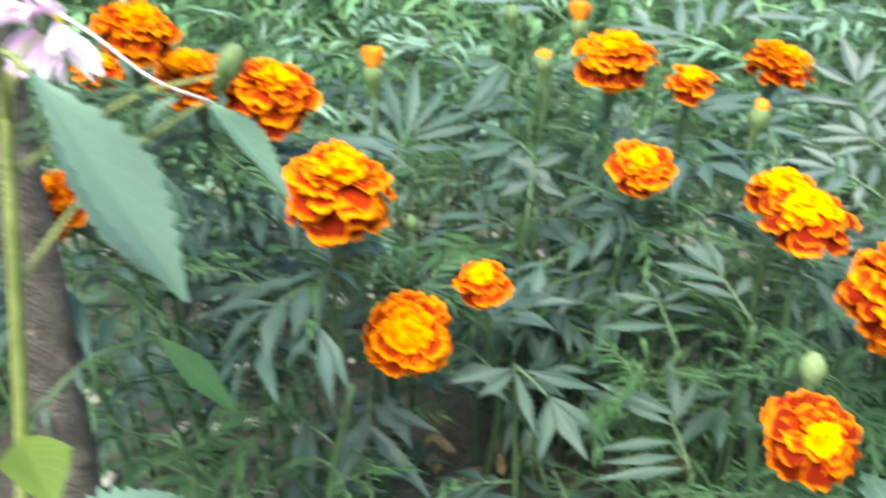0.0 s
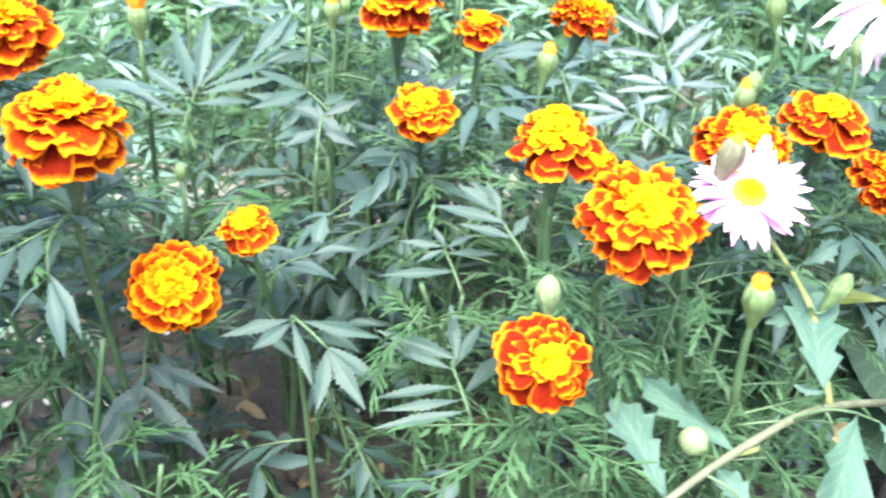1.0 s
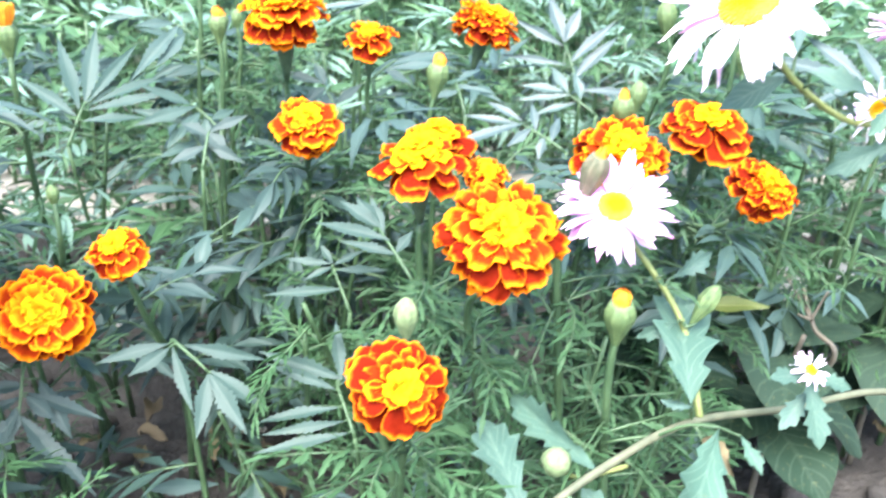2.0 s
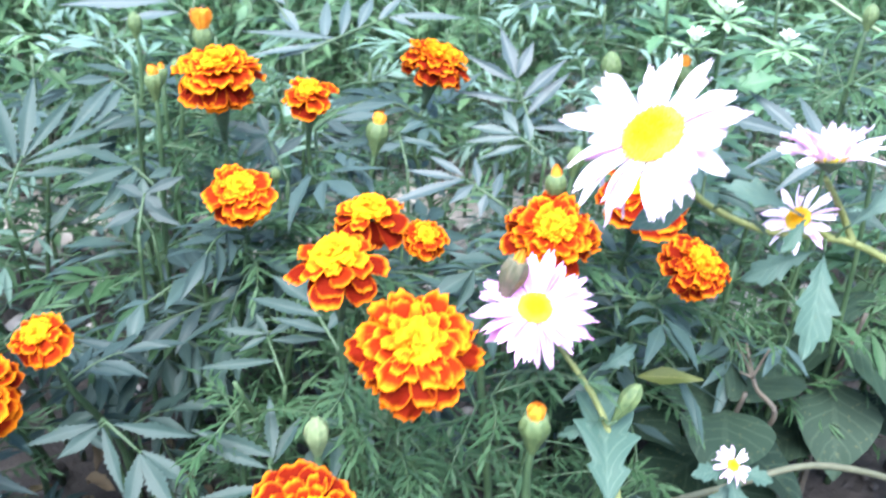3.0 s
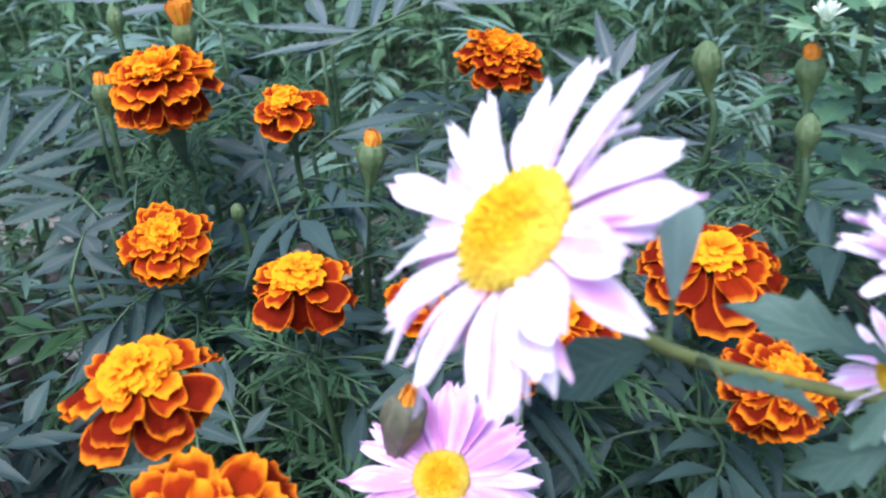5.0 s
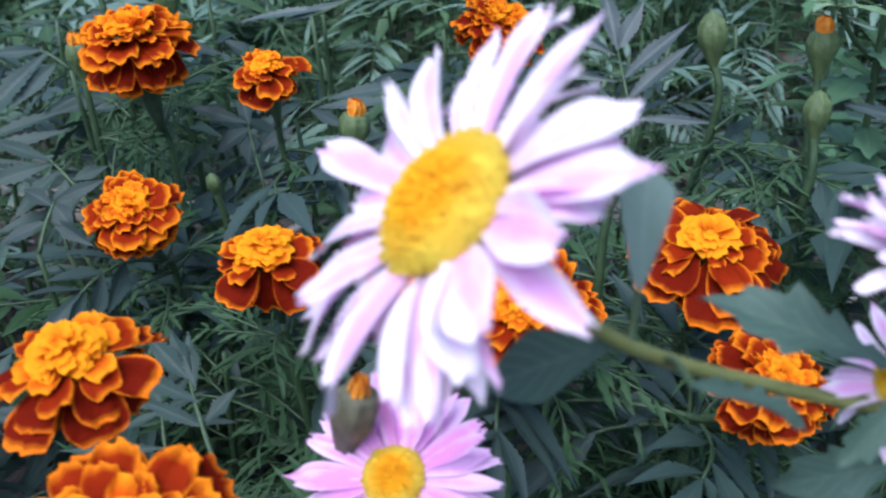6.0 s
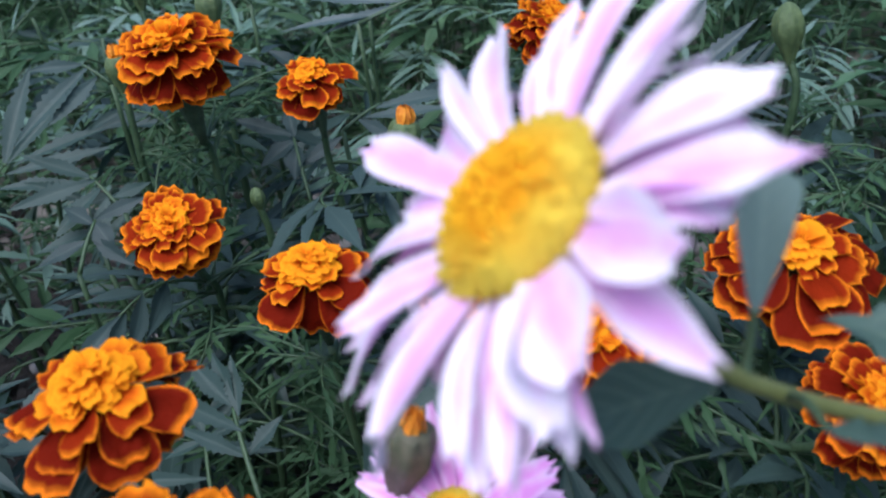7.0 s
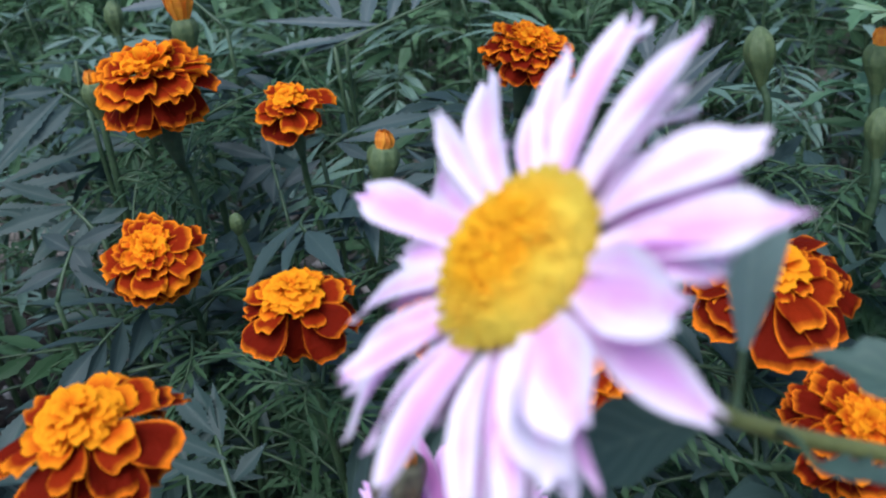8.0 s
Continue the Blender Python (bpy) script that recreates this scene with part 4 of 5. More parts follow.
for i, (x, y, top) in enumerate([(0.41, 0.60, 0.29), (0.46, 0.57, 0.27), (0.50, 0.63, 0.30), (0.43, 0.67, 0.30), (0.36, 0.60, 0.25), (0.34, 0.55, 0.22), (0.52, 0.57, 0.24), (0.47, 0.70, 0.31),
                               (0.22, 0.40, 0.22), (0.26, 0.43, 0.24), (0.205, 0.45, 0.22), (0.31, 0.45, 0.22), (0.245, 0.37, 0.19), (0.175, 0.385, 0.20), (0.28, 0.39, 0.20), (0.12, 0.50, 0.23), (0.16, 0.53, 0.25), (0.14, 0.60, 0.26), (-0.04, 0.55, 0.22), (0.20, 0.57, 0.25), (0.56, 0.66, 0.30), (0.60, 0.58, 0.26),
                               (-0.08, 0.46, 0.25), (-0.12, 0.43, 0.25), (-0.05, 0.50, 0.25), (-0.10, 0.52, 0.28), (-0.15, 0.48, 0.28), (-0.04, 0.42, 0.17), (-0.18, 0.45, 0.27)]):
    leafy_plant(x, y, top, 1700 + i, 14 if x < -0.03 else 26, False, x > -0.03 or i % 2 == 0)
for i, (x, y, top) in enumerate([(-0.10, 0.44, 0.08), (-0.04, 0.45, 0.09), (0.01, 0.46, 0.10), (0.06, 0.45, 0.08), (0.10, 0.42, 0.09), (0.14, 0.45, 0.10), (-0.14, 0.48, 0.10), (0.18, 0.40, 0.09), (0.03, 0.52, 0.10), (0.08, 0.55, 0.12), (0.11, 0.50, 0.11), (-0.02, 0.51, 0.10)]):
    leafy_plant(x, y, top, 1900 + i, 8, True, i % 3 == 0)

# large leaves that stand out over the rest
r = random.Random(77)
for foot, tip, up, mat, leaflets in LARGE_LEAVES:
    base = Vector((foot[0] + r.uniform(-0.015, 0.015), foot[1] + 0.025, 0))
    root = thing("marigold_plant", base, "marigold shoot with large blue-green toothed leaf", "marigold", "leafy marigold plants")
    a = Vector(foot) - base
    line = bend([(0, 0, -0.01), a * 0.55 + Vector((0, 0.008, 0)), a], 10)
    part("stem", Geo().add(*tube(line, [0.0026 - 0.0014 * i / len(line) for i in range(len(line))], 5)).mesh("stem", STEM), root)
    part("leaf", fan_leaf(Vector(tip) - Vector(foot), leaflets, mat, r), root, axis_pose(a, Vector(tip) - Vector(foot), up))
    for k in range(5 if base.y > 0.6 else 1):
        leaf_on(root, BIG_LEAVES, line[r.randrange(3, 7)], r.uniform(0, 360), r.uniform(-20, 15), r.uniform(-20, 20), r.uniform(0.7, 0.95), r)


def far_foliage():
    """The tall green growth behind the bed, too dense to count."""
    r = random.Random(31)
    g = Geo()
    spots = []
    for _ in range(2600):
        y = 1.25 + 1.9 * r.random() ** 1.15
        spots.append((r.uniform(-2.2, 2.7), y))
    for _ in range(900):
        side = r.choice((-1, 1))
        spots.append((0.25 + side * r.uniform(1.05, 2.4), r.uniform(0.35, 1.25)))
    for x, y in spots:
        top = r.uniform(0.24, 0.46)
        lean = np.array([r.uniform(-0.16, 0.16), r.uniform(-0.12, 0.12), 0])
        line = bend([(x, y, 0), (x + lean[0] * 0.3, y + lean[1] * 0.3, top * 0.5), (x + lean[0], y + lean[1], top)], 6)
        g.add(*tube(line, 0.0016, 3), slot=1)
        for _ in range(22 if abs(x - 0.15) < 0.62 * (y + 0.6) else 11):
            p = np.array(line[r.randrange(1, len(line))]) + np.array([r.uniform(-0.03, 0.03), r.uniform(-0.03, 0.03), r.uniform(-0.03, 0.03)])
            a = r.uniform(0, 6.28)
            ahead = (math.cos(a), math.sin(a), r.uniform(-0.3, 0.7))
            g.add(*blade(r.uniform(0.04, 0.09), r.uniform(0.009, 0.02), 4, 0, 0.3, r.uniform(0, 0.6), 0.4, across=1), matrix=axis_pose(p, ahead, (0, 0, 1)))
    tagged(new("far_foliage", g.mesh("far_foliage", LEAF_FAR, STEM)), "dense green stems and narrow leaves behind the flowers", "foliage", kind="stuff")


far_foliage()


# ---- daisies ----
def ray_petal(length, width, curl, twist, ph, nv=14, nu=4):
    v, uv, f = [], [], []
    for i in range(nv + 1):
        s = i / nv
        w = width * (0.35 + 0.65 * min(1, s / 0.55) ** 0.8) * (math.sqrt(max(0.0, 1 - ((s - 0.66) / 0.35) ** 2)) if s > 0.66 else 1)
        w = max(w, width * 0.42) * (1 + 0.06 * math.sin(9 * s + 3 * ph) * s)
        for k in range(nu + 1):
            u = 2 * k / nu - 1
            tip = (0.05 * math.cos(4 * u + ph) + 0.03 * math.cos(9 * u + 2 * ph)) * s**6
            x, z = 0.5 * w * u, 0.10 * w * u * u + 0.012 * math.cos(7 * u) * width
            t = twist * s
            v.append((x * math.cos(t) - z * math.sin(t), length * (s + tip - 0.04 * s**4 * u * u), x * math.sin(t) + z * math.cos(t) - curl * length * s * s + 0.05 * length * math.sin(3 * s)))
            uv.append((k / nu, s))
    for i in range(nv):
        for k in range(nu):
            a = i * (nu + 1) + k
            f.append((a, a + 1, a + nu + 2, a + nu + 1))
    return v, f, uv


def disc_mesh():
    g = Geo()
    wild = random.Random(3)
    g.add(*lathe([(0.2, -0.22), (0.9, -0.16), (1.0, 0.0), (0.95, 0.14), (0.78, 0.28), (0.5, 0.37), (0.2, 0.41), (0.02, 0.41)], 24))
    for k in range(330):
        q = math.sqrt((k + 0.5) / 330)
        a = 2.399963 * k
        z = 0.41 - 0.40 * q**2.6
        up = (math.cos(a) * q * 0.9, math.sin(a) * q * 0.9, 1.1 - 0.6 * q)
        h = 0.05 + 0.10 * wild.random() + 0.05 * (noise.noise((3 * q * math.cos(a), 3 * q * math.sin(a), 0)) + 0.5)
        v, f, uv = lathe([(0.042, -0.03), (0.046, h * 0.6), (0.03, h), (0.008, h * 1.05)], 5)
        y = Vector(up).normalized()
        g.add(v, f, uv, axis_pose((q * math.cos(a) * 0.97 + wild.uniform(-0.025, 0.025), q * math.sin(a) * 0.97 + wild.uniform(-0.025, 0.025), z), y.orthogonal(), y))
    return g.mesh("disc", DISC_GOLD)


DISC = disc_mesh()
rng = random.Random(17)
RAY_SETS = {mat.name: [Geo().add(*ray_petal(1.0, rng.uniform(0.19, 0.34), rng.uniform(-0.25, 0.38), rng.uniform(-0.7, 0.7), rng.uniform(0, 6))).mesh("ray_petal", mat) for _ in range(14)] for mat in (DAISY_WHITE, DAISY_PINK, DAISY_NEW)}
CUP = Geo().add(*lathe([(0.10, -0.9), (0.16, -0.8), (0.55, -0.55), (0.86, -0.3), (0.92, -0.1)], 18, 9, 0.04)).mesh("calyx", CALYX)


def daisy_head(parent, place, normal, disc, span, mat, seed, rows=((20, 14), (18, 0), (13, -14)), gaps=(), uneven=((0, 1.0), (360, 1.0)), heart=None):
    """A daisy: a domed golden disc with two rings of petals. disc and span: radii of the disc and of the
    whole flower; uneven: (degrees round the head, length factor)."""
    r = random.Random(seed)
    up = Vector(normal).normalized()
    m = axis_pose(Vector(place), up.cross(Vector((0.3, 0.8, 0.1))), up) @ Matrix.Diagonal((disc, disc, disc, 1))
    head = part("flower_head", heart or DISC, parent, m)
    part("calyx", CUP, head, Matrix())
    reach = span / disc - 0.8
    for ring, (count, lift) in enumerate(rows):
        start = r.uniform(0, 360)
        for k in range(count):
            a = start + 360 * k / count + r.uniform(-10, 10)
            if any(lo < (a % 360) < hi for lo, hi in gaps):
                continue
            size = reach * r.uniform(0.84, 1.08) * float(np.interp(a % 360, *zip(*uneven)))
            wide = reach * r.uniform(0.66, 1.02)
            pm = pose(0, 0, -0.08 - 0.06 * ring, 0, 0, a) @ pose(0, 0.8, 0, lift + r.uniform(-14, 14), r.uniform(-18, 18), 0)
            part("petal", r.choice(RAY_SETS[mat.name]), head, pm @ Matrix.Diagonal((wide, size, size, 1)))
    return head


def ray_petals(head, rows, disc, mat, seed):
    """Single petals on a head: degrees round it, reach from its middle and width in millimetres, lift in degrees."""
    r = random.Random(seed)
    for k, (a, reach, wide, lift) in enumerate(rows):
        size = reach / 1000 / disc - 0.78
        mesh = Geo().add(*ray_petal(1.0, wide / 1000 / disc / size, r.uniform(-0.12, 0.30), r.uniform(-0.5, 0.5), r.uniform(0, 6), 16, 6)).mesh("ray_petal", mat)
        pm = pose(0, 0, -0.05 - 0.03 * (k % 3), 0, 0, a) @ pose(0, 0.78, 0, lift, r.uniform(-14, 14), 0)
        part("petal", mesh, head, pm @ Matrix.Diagonal((size, size, size, 1)))


def toothed_leaf(length, width, r, mat=LEAF_DAISY, lobes=4, name="toothed_leaf"):
    return Geo().add(*blade(length, width, 35, 0.12, 0.22, r.uniform(0.05, 0.25), 0.55, 0.05, lobes, r.uniform(0, 6), 3)).mesh(name, mat)


rng = random.Random(23)
DAISY_LEAVES = [toothed_leaf(1.0, rng.uniform(0.42, 0.6), rng, lobes=rng.choice((4, 5))) for _ in range(6)]
FRESH_LEAVES = [toothed_leaf(1.0, rng.uniform(0.42, 0.6), rng, LEAF_FRESH, rng.choice((4, 5))) for _ in range(5)]
BROAD_LEAVES = [Geo().add(*blade(1.0, rng.uniform(0.7, 0.9), 10, 0, 0.2, rng.uniform(0.1, 0.3), 0.38, 0.05, 0, rng.uniform(0, 6), 3)).mesh("broad_leaf_blade", LEAF_BROAD) for _ in range(4)]
LANCE_LEAVES = [Geo().add(*blade(1.0, rng.uniform(0.34, 0.40), 26, 0.20, 0.55, 0.10, 0.45, 0.04, 0, rng.uniform(0, 6), 3)).mesh("lance_leaf", LEAF_LANCE) for _ in range(3)]


def leaf_between(root, meshes, a, b, r, up=(0, 0, 1), wide=1.0, name="leaf"):
    """A leaf whose foot is at a and whose tip is at b."""
    o = root.location
    a, b = Vector(a) - o, Vector(b) - o
    size = (b - a).length * 1.04
    return part(name, r.choice(meshes), root, axis_pose(a, b - a, up) @ Matrix.Diagonal((size * wide, size, size, 1)))


def stalk(root, points, radius, mat=STEM_PALE, name="stem", taper=0.6):
    o = np.array(root.location)
    line = bend([np.array(p) - o for p in points], 6 * len(points))
    return part(name, Geo().add(*tube(line, [radius * (1 - (1 - taper) * i / len(line)) for i in range(len(line))], 8)).mesh(name, mat), root)


def petiole(root, lines, foot, radius=0.0008, mat=STEM):
    """A thin leaf stalk from the nearest point of the plant's stems to the foot of a leaf."""
    foot = np.array(foot, float)
    near = min((np.array(p) for line in lines for p in bend(line, 40)), key=lambda p: np.linalg.norm(p - foot) + 0.6 * max(0.0, p[2] - foot[2]))
    if np.linalg.norm(near - foot) > 0.002:
        mid = (near + foot) / 2 + np.array([0, 0, 0.12 * np.linalg.norm(near - foot)])
        stalk(root, [near, mid, foot], radius, mat, "petiole")


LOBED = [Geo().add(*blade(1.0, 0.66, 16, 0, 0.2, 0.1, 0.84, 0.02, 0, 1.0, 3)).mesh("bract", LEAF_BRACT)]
OVATE = [Geo().add(*blade(1.0, 0.46, 14, 0, 0.15, 0.12, 0.5, 0.03, 0, 2.0, 3)).mesh("ovate_leaf", LEAF_DAISY)]
r = random.Random(41)
big = thing("daisy_plant", (0.56, 0.33, 0), "pink-white daisy plant with toothed grey-green leaves, leaning branch", "daisy", "daisies in the bed")
P1, N1 = Vector((0.2869, 0.3334, 0.4115)), Vector((-0.63, -0.28, 0.73)).normalized()
foot = P1 - N1 * 0.011
BIG_STEM = [(0.56, 0.33, -0.01), (0.535, 0.345, 0.16), (0.4541, 0.3360, 0.3153), (0.4172, 0.3491, 0.3378), (0.3958, 0.3549, 0.3485), (0.3747, 0.3586, 0.3522), (0.3532, 0.3609, 0.3554), (0.3161, 0.3448, 0.3783), foot - N1 * 0.004]
stalk(big, BIG_STEM, 0.0021)
# its petals: degrees round the head, reach, width, lift in degrees
BIG_RAYS = [
    (288, 45, 7.8, 0), (298, 37, 4.4, 8), (262, 34, 4.4, 4), (254, 42, 7.0, 0), (240, 34, 5.7, 8), (218, 34, 7.3, 6),
    (206, 27, 6.5, 14), (187, 31, 8.4, 6), (168, 34, 7.3, -8), (160, 25, 8.8, -2), (146, 28, 9.6, 8), (133, 30, 6.7, -20),
    (113, 26, 10.1, 2), (97, 27, 8.4, -6), (78, 31, 7.0, -10), (41, 36, 7.5, 0), (19, 36, 6.3, 4), (8, 36, 6.3, 2),
    (350, 36, 6.7, 4), (334, 28, 5.5, 4), (322, 41, 7.0, 6), (310, 40, 6.3, 4), (54, 31, 7.3, 10), (86, 29, 6.7, -18),
]
big_head = daisy_head(big, P1 - big.location, N1, 0.0118, 0.0300, DAISY_WHITE, 25, ((0, 0), (17, 3), (21, -8)), ((114, 128), (268, 283), (134, 144), (300, 307)), ((0, 1.06), (30, 1.04), (90, 0.98), (140, 0.82), (200, 0.92), (270, 0.80), (330, 0.92), (360, 1.06)))
ray_petals(big_head, BIG_RAYS, 0.0118, DAISY_WHITE, 61)
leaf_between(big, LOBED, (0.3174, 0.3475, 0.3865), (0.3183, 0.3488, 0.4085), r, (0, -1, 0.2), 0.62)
stalk(big, [(0.3161, 0.3448, 0.3783), (0.3168, 0.3465, 0.3825), (0.3174, 0.3475, 0.388)], 0.0009, STEM)
leaf_between(big, DAISY_LEAVES, (0.3710, 0.3579, 0.3619), (0.3336, 0.3613, 0.3801), r, (0, -0.5, 1), 0.65)
petiole(big, (BIG_STEM,), (0.3710, 0.3579, 0.3619))
petiole(big, (BIG_STEM,), (0.3140, 0.345, 0.379))
petiole(big, (BIG_STEM,), (0.325, 0.336, 0.377))
leaf_between(big, OVATE, (0.3140, 0.345, 0.379), (0.289, 0.350, 0.3665), r, (0, -0.7, 1), 1.0)
leaf_between(big, DAISY_LEAVES, (0.325, 0.336, 0.377), (0.350, 0.345, 0.363), r, (0, -0.2, 1), 0.6)
for a, b, wd in [((0.3793, 0.3499, 0.3484), (0.3643, 0.3243, 0.3127), 0.9), ((0.3767, 0.3536, 0.3470), (0.3481, 0.3581, 0.3316), 0.8), ((0.3664, 0.3490, 0.3645), (0.3540, 0.3409, 0.3548), 0.95), ((0.3892, 0.3504, 0.3596), (0.4158, 0.3462, 0.3870), 0.7)]:
    leaf_between(big, DAISY_LEAVES, a, b, r, (0, -0.8, 0.5), wd)
    petiole(big, (BIG_STEM,), a)
D3, D4 = Vector((0.367, 0.343, 0.394)), Vector((0.371, 0.361, 0.359))
stalk(big, [(0.3958, 0.3549, 0.3485), (0.3884, 0.3574, 0.3628), D3 - Vector((0, 0, 0.008))], 0.0018)
daisy_head(big, D3 - big.location, (0.03, 0.30, 0.95), 0.0065, 0.0215, DAISY_WHITE, 6, ((20, 52), (18, 42), (12, 30)))
stalk(big, [(0.3867, 0.3573, 0.3503), (0.3767, 0.3569, 0.3557), D4 - Vector((0, 0, 0.006))], 0.0016)
daisy_head(big, D4 - big.location, (-0.6, -0.2, 0.6), 0.0055, 0.0165, DAISY_WHITE, 7, ((14, 22), (12, 4)))

low = thing("daisy_plant", (0.60, 0.43, 0), "low branching daisy plant with pink flower and toothed leaves", "daisy", "daisies in the bed")
P2, N2 = Vector((0.266, 0.391, 0.306)), Vector((-0.1, -0.55, 0.83)).normalized()
VINE = [(0.60, 0.43, -0.01), (0.56, 0.42, 0.11), (0.46, 0.41, 0.17), (0.38, 0.392, 0.180), (0.294, 0.339, 0.218), (0.2421, 0.3062, 0.2253), (0.2054, 0.2879, 0.2173), (0.1711, 0.2701, 0.2040)]
stalk(low, VINE, 0.0022, STEM_VINE, taper=0.8)
SHOOT = [(0.30, 0.343, 0.217), (0.300, 0.375, 0.25), (0.278, 0.395, 0.285), P2 - N2 * 0.01]
stalk(low, SHOOT, 0.0018)
daisy_head(low, P2 - low.location, N2, 0.0080, 0.0276, DAISY_PINK, 8)
for a, b, wd in [((0.2902, 0.3358, 0.2300), (0.3068, 0.3963, 0.2648), 1.05),
                 ((0.3021, 0.3958, 0.2637), (0.3228, 0.3966, 0.2755), 1.0),
                 ((0.2947, 0.3691, 0.2541), (0.2761, 0.3702, 0.2461), 0.9),
                 ((0.2898, 0.3073, 0.2382), (0.2540, 0.2533, 0.2181), 1.0),
                 ((0.2992, 0.3053, 0.2345), (0.3005, 0.2865, 0.2308), 0.8),
                 ((0.2036, 0.2916, 0.2113), (0.1940, 0.3484, 0.2340), 0.62),
                 ((0.2360, 0.3030, 0.2245), (0.2091, 0.3640, 0.2269), 0.5),
                 ((0.2371, 0.2780, 0.2099), (0.2313, 0.3071, 0.2151), 0.9),
                 ((0.2911, 0.3347, 0.2292), (0.2762, 0.3333, 0.2342), 0.6)]:
    leaf_between(low, DAISY_LEAVES, a, b, r, (0, -1, 0.3), wd)
    petiole(low, (VINE, SHOOT), a)
stalk(low, [(0.26, 0.328, 0.205), (0.235, 0.318, 0.21), (0.22, 0.31, 0.222)], 0.0013)
part("bud", Geo().add(*lathe([(0.2, -0.8), (0.6, -0.5), (0.8, 0.0), (0.65, 0.5), (0.3, 0.75), (0.05, 0.8)], 14, 7, 0.06)).mesh("bud", BUD_WHITE), low, Matrix.Translation(Vector((0.22, 0.31, 0.226)) - low.location) @ Matrix.Diagonal((0.0080, 0.0080, 0.0080, 1)), "pale green closed daisy bud")
stalk(low, [(0.300, 0.375, 0.25), (0.3004, 0.3703, 0.2506), (0.3048, 0.3708, 0.2514)], 0.0011, STEM)
part("bud", BUDS["bud_green"], low, axis_pose(Vector((0.3104, 0.3732, 0.2611)) - low.location, (0.2, -0.9, -0.1), (0.5, 0, 0.87)) @ Matrix.Diagonal((0.0115, 0.0115, 0.0125, 1)), "fresh green closed bud")
W1 = Vector((0.360, 0.354, 0.231))
stalk(low, [(0.375, 0.39, 0.178), (0.37, 0.37, 0.2), W1 - Vector((0, 0, 0.004))], 0.0014)
daisy_head(low, W1 - low.location, (0.1, -0.6, 0.8), 0.0032, 0.0095, DAISY_WHITE, 9, ((13, 25), (11, 5)))
for a, b in [((0.36, 0.357, 0.226), (0.338, 0.35, 0.232)), ((0.36, 0.357, 0.226), (0.382, 0.35, 0.222)), ((0.361, 0.357, 0.225), (0.363, 0.335, 0.198)), ((0.365, 0.36, 0.215), (0.345, 0.345, 0.205))]:
    leaf_between(low, DAISY_LEAVES, a, b, r, (0, -0.6, 1), 0.9)

GREEN_HEART = Geo().add(*lathe([(0.3, -0.3), (0.9, -0.2), (1.0, 0.0), (0.8, 0.3), (0.3, 0.5), (0.02, 0.52)], 16)).mesh("green_heart", BUD_WHITE)
STAR_LEAVES = [toothed_leaf(1.0, 0.3, r, LEAF_NEW, 3, "star_leaf") for _ in range(3)]
rear = thing("daisy_plant", (0.47, 0.66, 0), "fresh green daisy plant with unopened white flowers", "daisy", "daisies in the bed")
stalk(rear, [(0.47, 0.66, -0.01), (0.475, 0.655, 0.2), (0.465, 0.635, 0.33), (0.462, 0.626, 0.378)], 0.0022, STEM)
stalk(rear, [(0.465, 0.64, 0.33), (0.45, 0.63, 0.345), (0.44, 0.622, 0.362)], 0.0015, STEM)
stalk(rear, [(0.47, 0.645, 0.30), (0.492, 0.632, 0.335), (0.507, 0.62, 0.358)], 0.0014, STEM)
for p, s in [((0.462, 0.626, 0.385), 0.0030), ((0.440, 0.622, 0.367), 0.0027), ((0.507, 0.620, 0.365), 0.0024)]:
    daisy_head(rear, Vector(p) - rear.location, (0.0, -0.3, 1), s, s * 4.0, DAISY_NEW, 10, ((10, 92), (10, 80), (9, 62)), heart=GREEN_HEART)
    for k in range(10):
        a = 0.63 * k + r.uniform(-0.2, 0.2)
        leaf_between(rear, STAR_LEAVES, Vector(p) - Vector((0, 0, 0.007)), Vector(p) + Vector((0.024 * math.cos(a), 0.024 * math.sin(a), r.uniform(-0.010, 0.006))), r, (0, 0, 1), 1.0)
leaf_between(rear, FRESH_LEAVES, (0.499, 0.600, 0.344), (0.468, 0.600, 0.3435), r, (0, -0.7, 1), 1.0)
stalk(rear, [(0.472, 0.645, 0.29), (0.49, 0.62, 0.325), (0.499, 0.600, 0.344)], 0.001, STEM)
for k in range(34):
    z = r.uniform(0.2, 0.36)
    a = r.uniform(0, 6.28)
    q = Vector((0.468, 0.645, z))
    leaf_between(rear, FRESH_LEAVES, q, q + Vector((0.038 * math.cos(a), 0.038 * math.sin(a), r.uniform(-0.01, 0.02))), r, (0, 0, 1), 1.0)

for k, (x, y, h) in enumerate([(0.56, 0.74, 0.37), (0.64, 0.66, 0.36), (0.50, 0.82, 0.37)]):
    root = thing("daisy_plant", (x, y, 0), "fresh green daisy plant without flowers, toothed leaves", "daisy", "daisies in the bed")
    stalk(root, [(x, y, -0.01), (x + 0.01, y, h * 0.5), (x, y - 0.01, h)], 0.0022, STEM)
    for i in range(30):
        q = Vector((x + 0.003, y - 0.004, r.uniform(0.16, h)))
        a = r.uniform(0, 6.28)
        leaf_between(root, FRESH_LEAVES, q, q + Vector((0.042 * math.cos(a), 0.042 * math.sin(a), r.uniform(-0.01, 0.025))), r, (0, 0, 1), 0.7)
root = thing("marigold_plant", (0.56, 0.57, 0), "marigold shoot with long narrow leaflets", "marigold", "leafy marigold plants")
stalk(root, [(0.56, 0.57, -0.01), (0.55, 0.55, 0.2), (0.53, 0.53, 0.315)], 0.0024, STEM)
rng = random.Random(52)
